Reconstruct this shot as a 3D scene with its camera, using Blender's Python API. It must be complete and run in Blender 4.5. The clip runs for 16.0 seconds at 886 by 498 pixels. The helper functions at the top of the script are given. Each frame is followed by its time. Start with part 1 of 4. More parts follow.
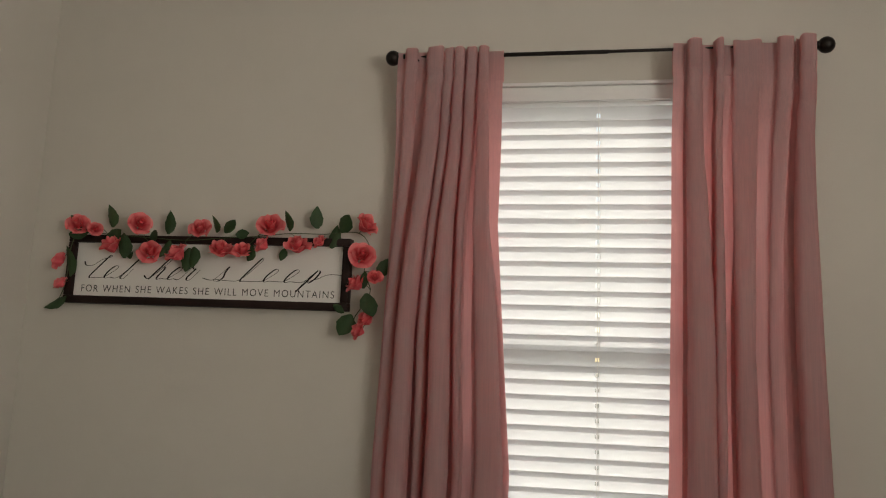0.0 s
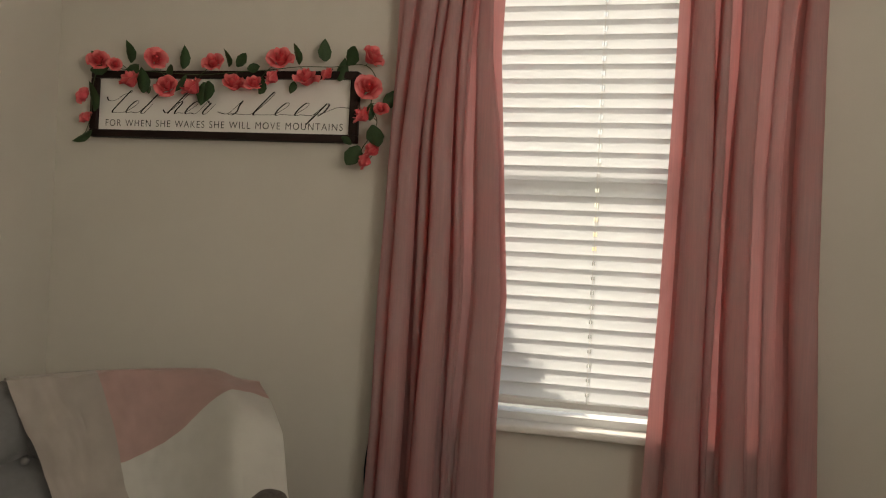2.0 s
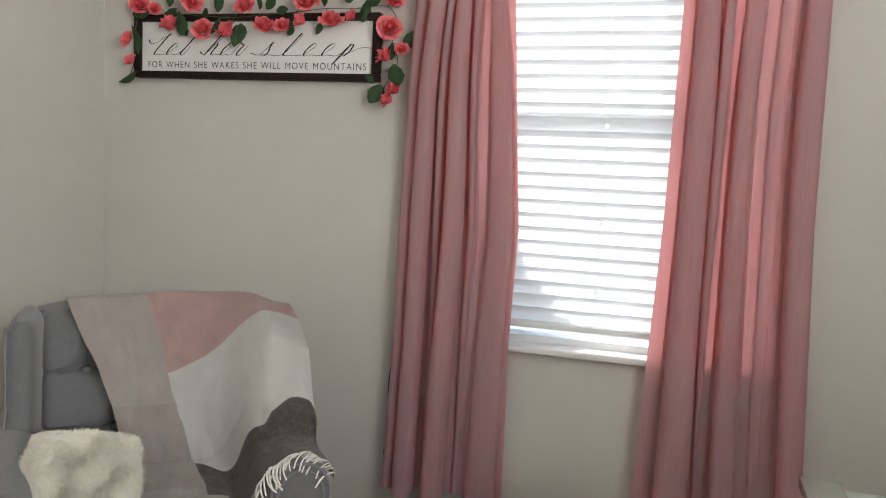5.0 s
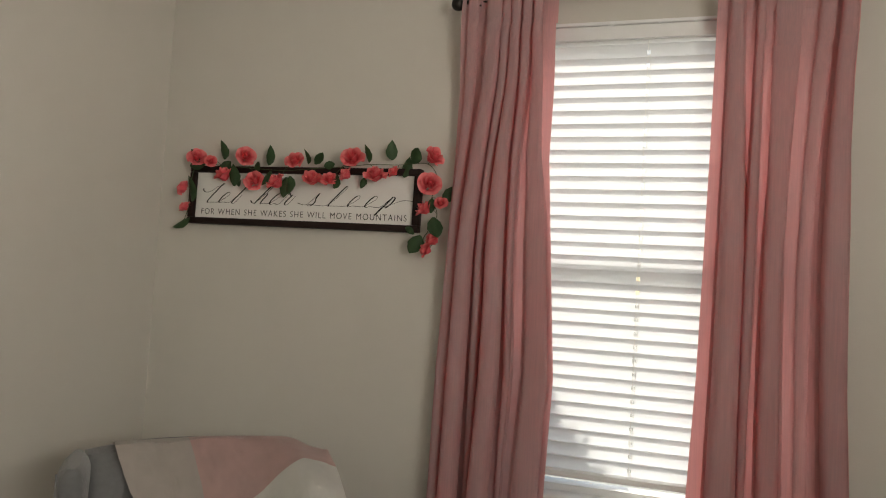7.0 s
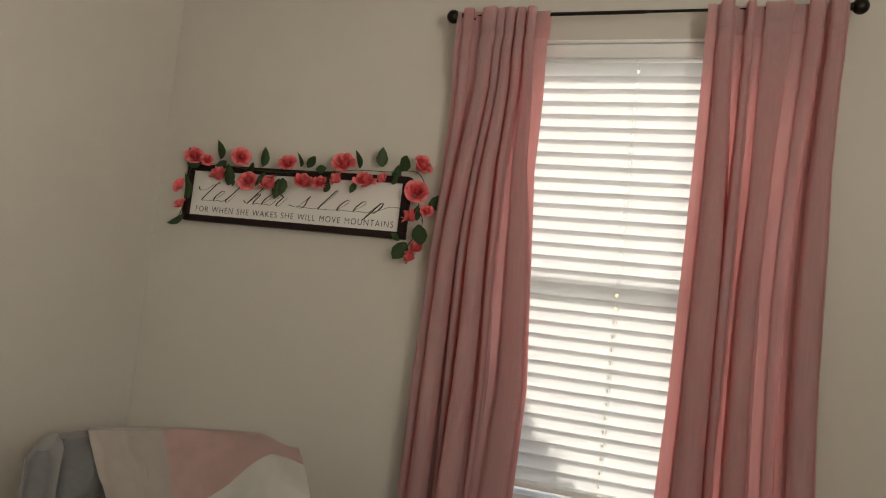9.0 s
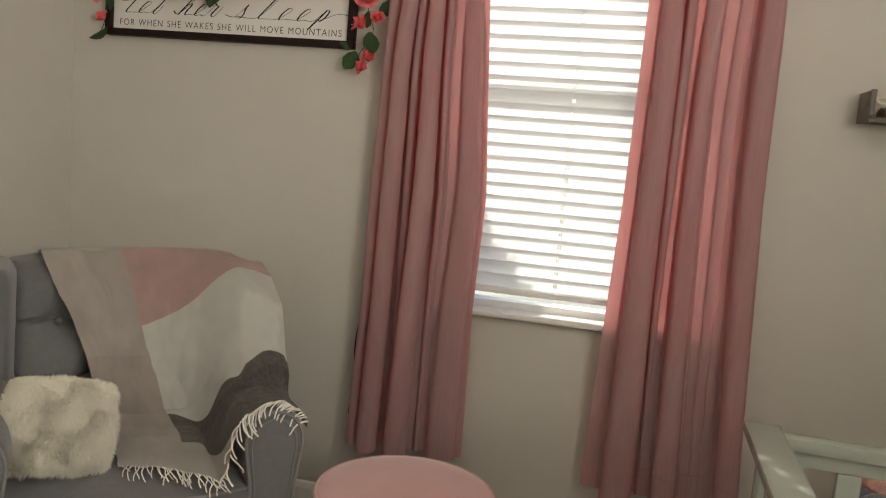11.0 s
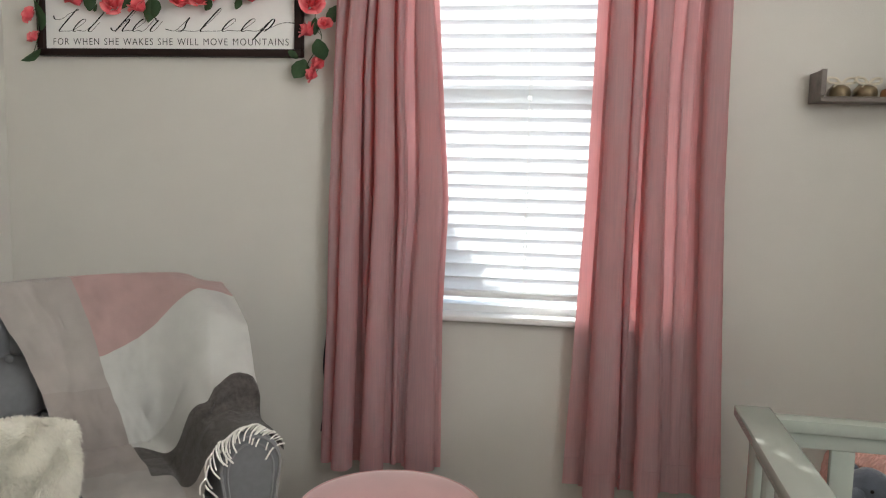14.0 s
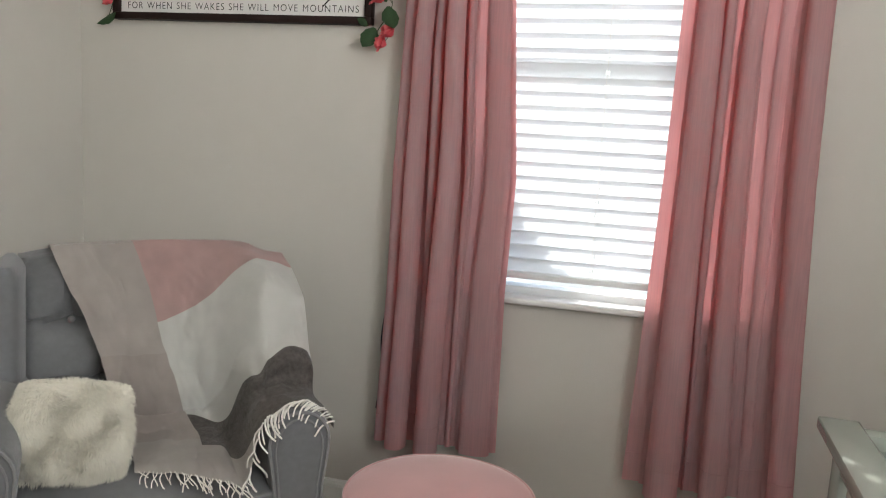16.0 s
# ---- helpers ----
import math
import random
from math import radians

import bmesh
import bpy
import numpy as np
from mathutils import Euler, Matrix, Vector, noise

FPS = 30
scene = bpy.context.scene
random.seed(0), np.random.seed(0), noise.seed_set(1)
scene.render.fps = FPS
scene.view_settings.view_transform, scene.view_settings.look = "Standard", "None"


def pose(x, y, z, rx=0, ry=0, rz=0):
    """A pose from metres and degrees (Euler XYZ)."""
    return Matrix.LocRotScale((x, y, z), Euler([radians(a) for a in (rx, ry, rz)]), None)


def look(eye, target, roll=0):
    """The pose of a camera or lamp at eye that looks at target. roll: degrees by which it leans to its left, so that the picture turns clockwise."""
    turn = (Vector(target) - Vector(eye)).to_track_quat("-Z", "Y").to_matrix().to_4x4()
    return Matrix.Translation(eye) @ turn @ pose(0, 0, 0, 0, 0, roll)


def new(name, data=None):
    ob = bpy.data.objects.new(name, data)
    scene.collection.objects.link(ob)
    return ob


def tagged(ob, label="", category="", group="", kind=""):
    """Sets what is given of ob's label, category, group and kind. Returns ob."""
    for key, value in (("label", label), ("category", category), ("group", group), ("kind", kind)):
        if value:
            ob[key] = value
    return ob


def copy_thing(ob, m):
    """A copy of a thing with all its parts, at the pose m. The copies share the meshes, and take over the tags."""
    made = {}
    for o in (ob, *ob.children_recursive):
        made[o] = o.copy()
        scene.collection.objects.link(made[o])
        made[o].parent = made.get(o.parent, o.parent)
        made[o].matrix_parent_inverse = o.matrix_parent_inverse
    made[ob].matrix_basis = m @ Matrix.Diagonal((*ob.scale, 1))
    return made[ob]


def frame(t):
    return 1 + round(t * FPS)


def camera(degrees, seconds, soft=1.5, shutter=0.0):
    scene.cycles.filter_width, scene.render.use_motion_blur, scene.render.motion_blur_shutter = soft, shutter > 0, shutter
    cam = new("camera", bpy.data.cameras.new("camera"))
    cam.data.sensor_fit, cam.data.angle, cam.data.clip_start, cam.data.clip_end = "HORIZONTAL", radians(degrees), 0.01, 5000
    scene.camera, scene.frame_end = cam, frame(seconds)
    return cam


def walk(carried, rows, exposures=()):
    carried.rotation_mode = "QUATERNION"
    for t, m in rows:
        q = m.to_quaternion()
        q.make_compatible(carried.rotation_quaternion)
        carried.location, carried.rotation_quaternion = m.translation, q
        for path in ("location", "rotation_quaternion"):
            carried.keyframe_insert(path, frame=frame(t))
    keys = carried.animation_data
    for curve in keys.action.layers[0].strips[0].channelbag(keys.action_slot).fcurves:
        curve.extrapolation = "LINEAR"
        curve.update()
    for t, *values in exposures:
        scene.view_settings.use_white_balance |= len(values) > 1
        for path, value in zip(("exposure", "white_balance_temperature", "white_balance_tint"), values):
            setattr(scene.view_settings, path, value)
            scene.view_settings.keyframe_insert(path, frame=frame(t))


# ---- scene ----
cam = camera(60.7, 16.0, soft=1.1)
PATH = [
    (0, (0.024, -0.083, 1.423), (-0.305, 1.866, 1.724), 2.1),
    (0.5, (0.091, -0.097, 1.392), (-0.269, 1.857, 1.619), 2.8),
    (1, (0.139, -0.101, 1.341), (-0.277, 1.849, 1.507), 2.8),
    (1.5, (0.135, -0.142, 1.323), (-0.27, 1.816, 1.38), 2.3),
    (2, (0.173, -0.104, 1.277), (-0.274, 1.845, 1.258), 2.8),
    (2.5, (0.142, -0.183, 1.238), (-0.263, 1.771, 1.108), 2.2),
    (3, (0.139, -0.253, 1.255), (-0.183, 1.701, 0.977), 1.5),
    (3.2, (0.14, -0.272, 1.253), (-0.156, 1.679, 0.93), 1.0),
    (5.3, (0.323, -0.221, 1.289), (-0.298, 1.675, 1.141), 2.3),
    (5.5, (0.323, -0.235, 1.293), (-0.321, 1.656, 1.185), 2.1),
    (6, (0.327, -0.297, 1.349), (-0.325, 1.593, 1.319), 3.5),
    (6.5, (0.294, -0.321, 1.362), (-0.365, 1.566, 1.423), 3.8),
    (7, (0.29, -0.318, 1.398), (-0.351, 1.574, 1.491), 3.4),
    (7.5, (0.294, -0.353, 1.404), (-0.262, 1.562, 1.553), 3.4),
    (8, (0.366, -0.336, 1.402), (-0.217, 1.568, 1.595), 4.7),
    (8.5, (0.411, -0.312, 1.4), (-0.243, 1.57, 1.57), 5.5),
    (9, (0.416, -0.301, 1.378), (-0.276, 1.571, 1.51), 6.4),
    (9.5, (0.407, -0.265, 1.358), (-0.302, 1.604, 1.409), 6.8),
    (10, (0.343, -0.254, 1.275), (-0.258, 1.648, 1.134), 4.2),
    (10.2, (0.3, -0.313, 1.26), (-0.261, 1.597, 1.06), 4.1),
    (12.3, (0.274, -0.324, 1.238), (-0.017, 1.639, 0.985), 3.1),
    (12.5, (0.259, -0.322, 1.233), (-0.016, 1.644, 0.985), 2.5),
    (13, (0.227, -0.313, 1.222), (-0.043, 1.65, 0.955), 2.1),
    (13.5, (0.225, -0.296, 1.222), (-0.039, 1.664, 0.925), 2.4),
    (14, (0.235, -0.285, 1.229), (-0.081, 1.678, 1.01), 1.3),
    (14.5, (0.229, -0.271, 1.238), (-0.151, 1.685, 1.068), 1.1),
    (15, (0.222, -0.266, 1.237), (-0.173, 1.69, 1.103), 1.7),
    (15.5, (0.221, -0.248, 1.244), (-0.17, 1.703, 1.037), 3.4),
    (16, (0.237, -0.198, 1.226), (-0.255, 1.719, 0.939), 3.2),
]
EXPOSURES = [
    (0.0, -0.04, 7300, 10), (1.0, -0.05, 7500, 10), (2.0, -0.06, 8000, 10), (2.5, -0.02, 8200, 10), (3.0, 0.38, 6900, 9), (5.5, 0.92, 6300, 8), (6.0, 0.67, 6300, 8), (6.5, 0.45, 7400, 9),
    (7.0, 0.27, 7200, 9), (8.0, 0.22, 7500, 10), (9.0, 0.18, 7600, 10), (9.5, 0.07, 7700, 10), (10.0, 0.14, 8000, 10), (12.5, 0.98, 6300, 8), (16.0, 0.95, 6300, 8)]
walk(cam, [(t, look(eye, target, roll)) for t, eye, target, roll in PATH], EXPOSURES)

# ---- world, sun, large lights ----
SUN_TRAVEL = Vector((0.36, -1.0, -0.80))
world = bpy.data.worlds.new("sky")
scene.world = world
world.use_nodes = True
_nt = world.node_tree
_sky = _nt.nodes.new("ShaderNodeTexSky")
_sky.sky_type = "NISHITA"
_sky.sun_disc = False
_sky.sun_elevation = math.atan2(0.80, 1.063)
_sky.sun_rotation = math.atan2(-0.36, 1.0)
_bg = _nt.nodes["Background"]
_bg.inputs["Strength"].default_value = 0.15
_nt.links.new(_sky.outputs["Color"], _bg.inputs["Color"])
sun = new("sun", bpy.data.lights.new("sun", "SUN"))
sun.data.energy, sun.data.angle, sun.data.color = 5.0, radians(0.5), (1.0, 0.95, 0.87)
sun.matrix_world = Matrix.Translation((-2, 6, 6)) @ SUN_TRAVEL.to_track_quat("-Z", "Y").to_matrix().to_4x4()

# added fill lamp in an unseen opening of the side wall beside the crib
fill_lamp = new("side_fill_light", bpy.data.lights.new("side_fill_light", "AREA"))
fill_lamp.data.shape, fill_lamp.data.size, fill_lamp.data.size_y = "RECTANGLE", 1.2, 1.2
fill_lamp.data.energy, fill_lamp.data.color = 47.0, (1.0, 0.97, 0.93)
fill_lamp.matrix_world = look((1.81, -0.85, 1.75), (0.65, -0.50, 3.12))

# ---- materials ----
def material(name, colour, rough=0.6, metal=0.0, noise_scale=0.0, amount=0.0, bump=0.0, bump_scale=200.0, sheen=0.0, translucent=0.0, tcolour=None, second=None, stretch=(1, 1, 1), island=0.0, spec=0.5, streak=0.0):
    """A procedural surface: colour varied by coarse noise, a fine bump, and, for thin cloth or vinyl, light that passes through."""
    m = bpy.data.materials.new(name)
    m.use_nodes = True
    nt = m.node_tree
    p = nt.nodes["Principled BSDF"]
    p.inputs["Roughness"].default_value = rough
    p.inputs["Metallic"].default_value = metal
    p.inputs["Specular IOR Level"].default_value = spec
    if sheen:
        p.inputs["Sheen Weight"].default_value = sheen
        p.inputs["Sheen Roughness"].default_value = 0.4
    co = nt.nodes.new("ShaderNodeTexCoord")
    mp = nt.nodes.new("ShaderNodeMapping")
    mp.inputs["Scale"].default_value = stretch
    nt.links.new(co.outputs["Object"], mp.inputs["Vector"])
    col = (*colour, 1)
    out = None
    if amount:
        nz = nt.nodes.new("ShaderNodeTexNoise")
        nz.inputs["Scale"].default_value = noise_scale
        nz.inputs["Detail"].default_value = 6
        nt.links.new(mp.outputs["Vector"], nz.inputs["Vector"])
        mix = nt.nodes.new("ShaderNodeMix")
        mix.data_type = "RGBA"
        s = second or tuple(c * (1 - amount) for c in colour)
        mix.inputs[6].default_value = col
        mix.inputs[7].default_value = (*s, 1)
        ramp = nt.nodes.new("ShaderNodeMapRange")
        ramp.inputs["From Min"].default_value, ramp.inputs["From Max"].default_value = 0.3, 0.7
        nt.links.new(nz.outputs["Fac"], ramp.inputs["Value"])
        nt.links.new(ramp.outputs["Result"], mix.inputs[0])
        out = mix.outputs[2]
    else:
        p.inputs["Base Color"].default_value = col
    if island:
        geo = nt.nodes.new("ShaderNodeNewGeometry")
        hsv = nt.nodes.new("ShaderNodeHueSaturation")
        mr = nt.nodes.new("ShaderNodeMapRange")
        mr.inputs["To Min"].default_value, mr.inputs["To Max"].default_value = 1 - island, 1 + island
        nt.links.new(geo.outputs["Random Per Island"], mr.inputs["Value"])
        nt.links.new(mr.outputs["Result"], hsv.inputs["Value"])
        if out:
            nt.links.new(out, hsv.inputs["Color"])
        else:
            hsv.inputs["Color"].default_value = col
        out = hsv.outputs["Color"]
    if out:
        nt.links.new(out, p.inputs["Base Color"])
    if bump:
        nb = nt.nodes.new("ShaderNodeTexNoise")
        nb.inputs["Scale"].default_value = bump_scale
        nb.inputs["Detail"].default_value = 4
        nt.links.new(mp.outputs["Vector"], nb.inputs["Vector"])
        bp = nt.nodes.new("ShaderNodeBump")
        bp.inputs["Strength"].default_value = bump
        bp.inputs["Distance"].default_value = 0.002
        nt.links.new(nb.outputs["Fac"], bp.inputs["Height"])
        nt.links.new(bp.outputs["Normal"], p.inputs["Normal"])
    if translucent:
        tr = nt.nodes.new("ShaderNodeBsdfTranslucent")
        tr.inputs["Color"].default_value = (*(tcolour or colour), 1)
        if streak and out:
            # threads of uneven thickness let more or less light through
            tm = nt.nodes.new("ShaderNodeMix")
            tm.data_type = "RGBA"
            tm.inputs[6].default_value = (*tcolour, 1)
            tm.inputs[7].default_value = (*(c * (1 - streak) for c in tcolour), 1)
            nt.links.new(ramp.outputs["Result"], tm.inputs[0])
            nt.links.new(tm.outputs[2], tr.inputs["Color"])
        if out and not tcolour:
            nt.links.new(out, tr.inputs["Color"])
        ms = nt.nodes.new("ShaderNodeMixShader")
        ms.inputs["Fac"].default_value = translucent
        nt.links.new(p.outputs["BSDF"], ms.inputs[1])
        nt.links.new(tr.outputs["BSDF"], ms.inputs[2])
        nt.links.new(ms.outputs["Shader"], nt.nodes["Material Output"].inputs["Surface"])
    return m


def pale_rim(m, colour):
    """Silk dyed paler towards each petal's rim, which lies high along the flower's axis."""
    nt = m.node_tree
    p = nt.nodes["Principled BSDF"]
    before = p.inputs["Base Color"].links[0].from_socket
    co = nt.nodes.new("ShaderNodeTexCoord")
    xyz = nt.nodes.new("ShaderNodeSeparateXYZ")
    far = nt.nodes.new("ShaderNodeMath")
    far.operation = "MULTIPLY_ADD"
    far.inputs[1].default_value = 0.8
    nt.links.new(co.outputs["Object"], xyz.inputs["Vector"])
    nt.links.new(xyz.outputs["X"], far.inputs[0])
    nt.links.new(xyz.outputs["Z"], far.inputs[2])
    ramp = nt.nodes.new("ShaderNodeMapRange")
    ramp.inputs["From Min"].default_value, ramp.inputs["From Max"].default_value, ramp.inputs["To Max"].default_value = 0.65, 1.25, 0.55
    nt.links.new(far.outputs["Value"], ramp.inputs["Value"])
    mix = nt.nodes.new("ShaderNodeMix")
    mix.data_type = "RGBA"
    mix.inputs[7].default_value = (*colour, 1)
    nt.links.new(ramp.outputs["Result"], mix.inputs[0])
    nt.links.new(before, mix.inputs[6])
    nt.links.new(mix.outputs[2], p.inputs["Base Color"])


def glass_material():
    m = bpy.data.materials.new("window_glass")
    m.use_nodes = True
    p = m.node_tree.nodes["Principled BSDF"]
    p.inputs["Base Color"].default_value = (0.97, 0.99, 0.98, 1)
    p.inputs["Roughness"].default_value = 0.02
    p.inputs["Transmission Weight"].default_value = 1.0
    p.inputs["IOR"].default_value = 1.05
    return m


WALL = material("wall_paint", (0.60, 0.575, 0.53), 0.75, noise_scale=1.7, amount=0.04, bump=0.25, bump_scale=260)
CEIL = material("ceiling_paint", (0.84, 0.83, 0.81), 0.8, noise_scale=3, amount=0.03, bump=0.3, bump_scale=120)
TRIM = material("white_trim_paint", (0.80, 0.79, 0.77), 0.35, noise_scale=5, amount=0.03)
CARPET = material("beige_carpet", (0.42, 0.37, 0.31), 0.95, noise_scale=8, amount=0.2, bump=0.8, bump_scale=400)
VINYL = material("white_vinyl", (0.82, 0.83, 0.84), 0.4)
SLAT = material("blind_slat_vinyl", (0.86, 0.87, 0.88), 0.45, noise_scale=9, amount=0.03, translucent=0.28, tcolour=(0.84, 0.89, 0.95))
CORD = material("white_cord", (0.85, 0.85, 0.84), 0.8)
GLASS = glass_material()
BLACK_METAL = material("black_rod_metal", (0.018, 0.014, 0.012), 0.38, 0.6, 30, 0.3)
CURTAIN = material("dusty_pink_linen", (0.545, 0.43, 0.445), 0.85, noise_scale=34, amount=0.05, bump=0.4, bump_scale=700, sheen=0.1, translucent=0.47, tcolour=(1.0, 0.34, 0.33), stretch=(7, 7, 0.18), streak=0.13)
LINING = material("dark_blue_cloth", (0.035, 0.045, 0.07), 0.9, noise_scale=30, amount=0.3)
SIGN_WOOD = material("dark_walnut_stain", (0.022, 0.009, 0.007), 0.55, spec=0.25, noise_scale=25, amount=0.5, bump=0.3, bump_scale=90, stretch=(0.2, 1, 1))
SIGN_BOARD = material("white_sign_board", (0.78, 0.77, 0.75), 0.6, noise_scale=6, amount=0.04)
INK = material("black_print", (0.010, 0.010, 0.010), 0.7, spec=0.15)
ROSE = material("coral_silk_petal", (0.80, 0.045, 0.085), 0.7, noise_scale=1.9, amount=0.7, second=(0.92, 0.20, 0.23), translucent=0.22, tcolour=(0.95, 0.2, 0.2), island=0.18)
pale_rim(ROSE, (0.97, 0.50, 0.47))
LEAF = material("green_silk_leaf", (0.030, 0.075, 0.028), 0.6, noise_scale=25, amount=0.45, translucent=0.15, tcolour=(0.1, 0.25, 0.06))
VINE = material("green_vine_stem", (0.05, 0.08, 0.03), 0.6)
GREY = material("grey_woven_upholstery", (0.175, 0.178, 0.185), 0.9, noise_scale=60, amount=0.12, bump=0.5, bump_scale=900, sheen=0.35)
PIPING = material("grey_piping_cloth", (0.23, 0.23, 0.235), 0.9, bump=0.4, bump_scale=900)
TAUPE = material("taupe_throw_cloth", (0.62, 0.55, 0.51), 0.95, noise_scale=14, amount=0.16, bump=0.6, bump_scale=600, sheen=0.4)
OAT = material("oatmeal_throw_cloth", (0.68, 0.63, 0.59), 0.95, noise_scale=14, amount=0.12, bump=0.6, bump_scale=600, sheen=0.4)
SAND = material("sand_throw_cloth", (0.66, 0.60, 0.56), 0.95, noise_scale=14, amount=0.14, bump=0.6, bump_scale=600, sheen=0.4)
BLUSH = material("blush_throw_cloth", (0.72, 0.50, 0.475), 0.95, noise_scale=16, amount=0.12, bump=0.6, bump_scale=600, sheen=0.4)
CREAM = material("cream_throw_cloth", (0.87, 0.86, 0.82), 0.95, noise_scale=14, amount=0.08, bump=0.6, bump_scale=600, sheen=0.4)
STONE = material("grey_brown_throw_cloth", (0.22, 0.195, 0.18), 0.95, noise_scale=90, amount=0.4, bump=0.7, bump_scale=700, sheen=0.3)
TASSEL = material("white_cotton_tassel", (0.84, 0.81, 0.76), 0.9, bump=0.5, bump_scale=900)
FUR = material("cream_faux_fur", (0.95, 0.92, 0.83), 0.9, noise_scale=14, amount=0.06, sheen=0.5, island=0.06, translucent=0.3)
VELVET = material("pink_velvet", (0.68, 0.38, 0.37), 0.75, noise_scale=7, amount=0.14, bump=0.2, bump_scale=500, sheen=0.9)
CRIB = material("sage_grey_paint", (0.34, 0.365, 0.325), 0.16, noise_scale=4, amount=0.06, bump=0.05, bump_scale=60)
SHEET = material("cream_sheet", (0.70, 0.66, 0.62), 0.9, noise_scale=10, amount=0.08)
KNIT = material("pink_chunky_yarn", (0.66, 0.38, 0.33), 0.95, noise_scale=40, amount=0.2, bump=0.7, bump_scale=300, island=0.08)
PLUSH = material("blue_grey_plush", (0.17, 0.19, 0.235), 0.95, noise_scale=30, amount=0.25, bump=1.0, bump_scale=260, sheen=0.6)
SHELF = material("weathered_grey_wood", (0.20, 0.165, 0.145), 0.55, noise_scale=18, amount=0.45, bump=0.4, bump_scale=80, stretch=(0.25, 2, 2))
BRONZE = material("bronzed_leather", (0.27, 0.205, 0.125), 0.28, 0.7, 40, 0.35)
BOW = material("pale_gold_ribbon", (0.72, 0.65, 0.52), 0.5, 0.15, 40, 0.2)
SUEDE = material("brown_suede", (0.27, 0.115, 0.045), 0.9, noise_scale=50, amount=0.3)
LAWN = material("outdoor_paving", (0.38, 0.38, 0.36), 0.9, noise_scale=0.8, amount=0.25)

# ---- helpers for meshes ----
def part(name, bm, mat, parent=None, label="", smooth=True):
    bmesh.ops.recalc_face_normals(bm, faces=bm.faces[:])
    me = bpy.data.meshes.new(name)
    bm.to_mesh(me)
    bm.free()
    me.materials.append(mat)
    if smooth:
        for f in me.polygons:
            f.use_smooth = True
        me.set_sharp_from_angle(angle=radians(40))
    ob = new(name, me)
    if parent:
        ob.parent = parent
    if label:
        ob["label"] = label
    return ob


def thing(name, label, category, group="", kind="", m=None):
    ob = tagged(new(name), label, category, group, kind)
    if m is not None:
        ob.matrix_world = m
    return ob


def box(x0, x1, y0, y1, z0, z1, bevel=0.0, segs=2):
    bm = bmesh.new()
    bmesh.ops.create_cube(bm, size=1.0)
    bmesh.ops.scale(bm, vec=(x1 - x0, y1 - y0, z1 - z0), verts=bm.verts)
    bmesh.ops.translate(bm, vec=((x0 + x1) / 2, (y0 + y1) / 2, (z0 + z1) / 2), verts=bm.verts)
    if bevel:
        bmesh.ops.bevel(bm, geom=bm.edges[:], offset=bevel, segments=segs, affect="EDGES", profile=0.5)
    return bm


def grid(nu, nv, fn, closed_u=False):
    """A sheet of nu x nv cells from fn(u, v) with u and v from 0 to 1."""
    bm = bmesh.new()
    cols = nu if closed_u else nu + 1
    vs = [[bm.verts.new(fn(i / nu, j / nv)) for j in range(nv + 1)] for i in range(cols)]
    for i in range(nu):
        a, b = vs[i], vs[(i + 1) % cols]
        for j in range(nv):
            bm.faces.new((a[j], b[j], b[j + 1], a[j + 1]))
    return bm


def tube(points, radius, sides=8, closed=False, caps=True):
    """A tube round a line of points; radius is a number or one for each point."""
    bm = bmesh.new()
    pts = [Vector(p) for p in points]
    n = len(pts)
    rings = []
    side = None
    for i, p in enumerate(pts):
        a = pts[(i - 1) % n] if closed or i else pts[0]
        b = pts[(i + 1) % n] if closed or i < n - 1 else pts[-1]
        d = (b - a).normalized()
        if side is None:
            side = d.orthogonal().normalized()
        side = (side - d * side.dot(d)).normalized()
        up = d.cross(side)
        r = radius[i] if isinstance(radius, (list, tuple)) else radius
        rings.append([bm.verts.new(p + (side * math.cos(2 * math.pi * k / sides) + up * math.sin(2 * math.pi * k / sides)) * r) for k in range(sides)])
    for i in range(n if closed else n - 1):
        a, b = rings[i], rings[(i + 1) % n]
        for k in range(sides):
            bm.faces.new((a[k], a[(k + 1) % sides], b[(k + 1) % sides], b[k]))
    if caps and not closed:
        bm.faces.new(rings[0])
        bm.faces.new(rings[-1][::-1])
    return bm


def lathe(profile, segs=48):
    """A turned body from a profile of (radius, height) rows."""
    bm = bmesh.new()
    rings = []
    for r, z in profile:
        if r < 1e-5:
            rings.append([bm.verts.new((0, 0, z))])
        else:
            rings.append([bm.verts.new((r * math.cos(2 * math.pi * k / segs), r * math.sin(2 * math.pi * k / segs), z)) for k in range(segs)])
    for a, b in zip(rings, rings[1:]):
        for k in range(segs):
            k2 = (k + 1) % segs
            if len(a) == 1:
                bm.faces.new((a[0], b[k], b[k2]))
            elif len(b) == 1:
                bm.faces.new((a[k], b[0], a[k2]))
            else:
                bm.faces.new((a[k], b[k], b[k2], a[k2]))
    return bm


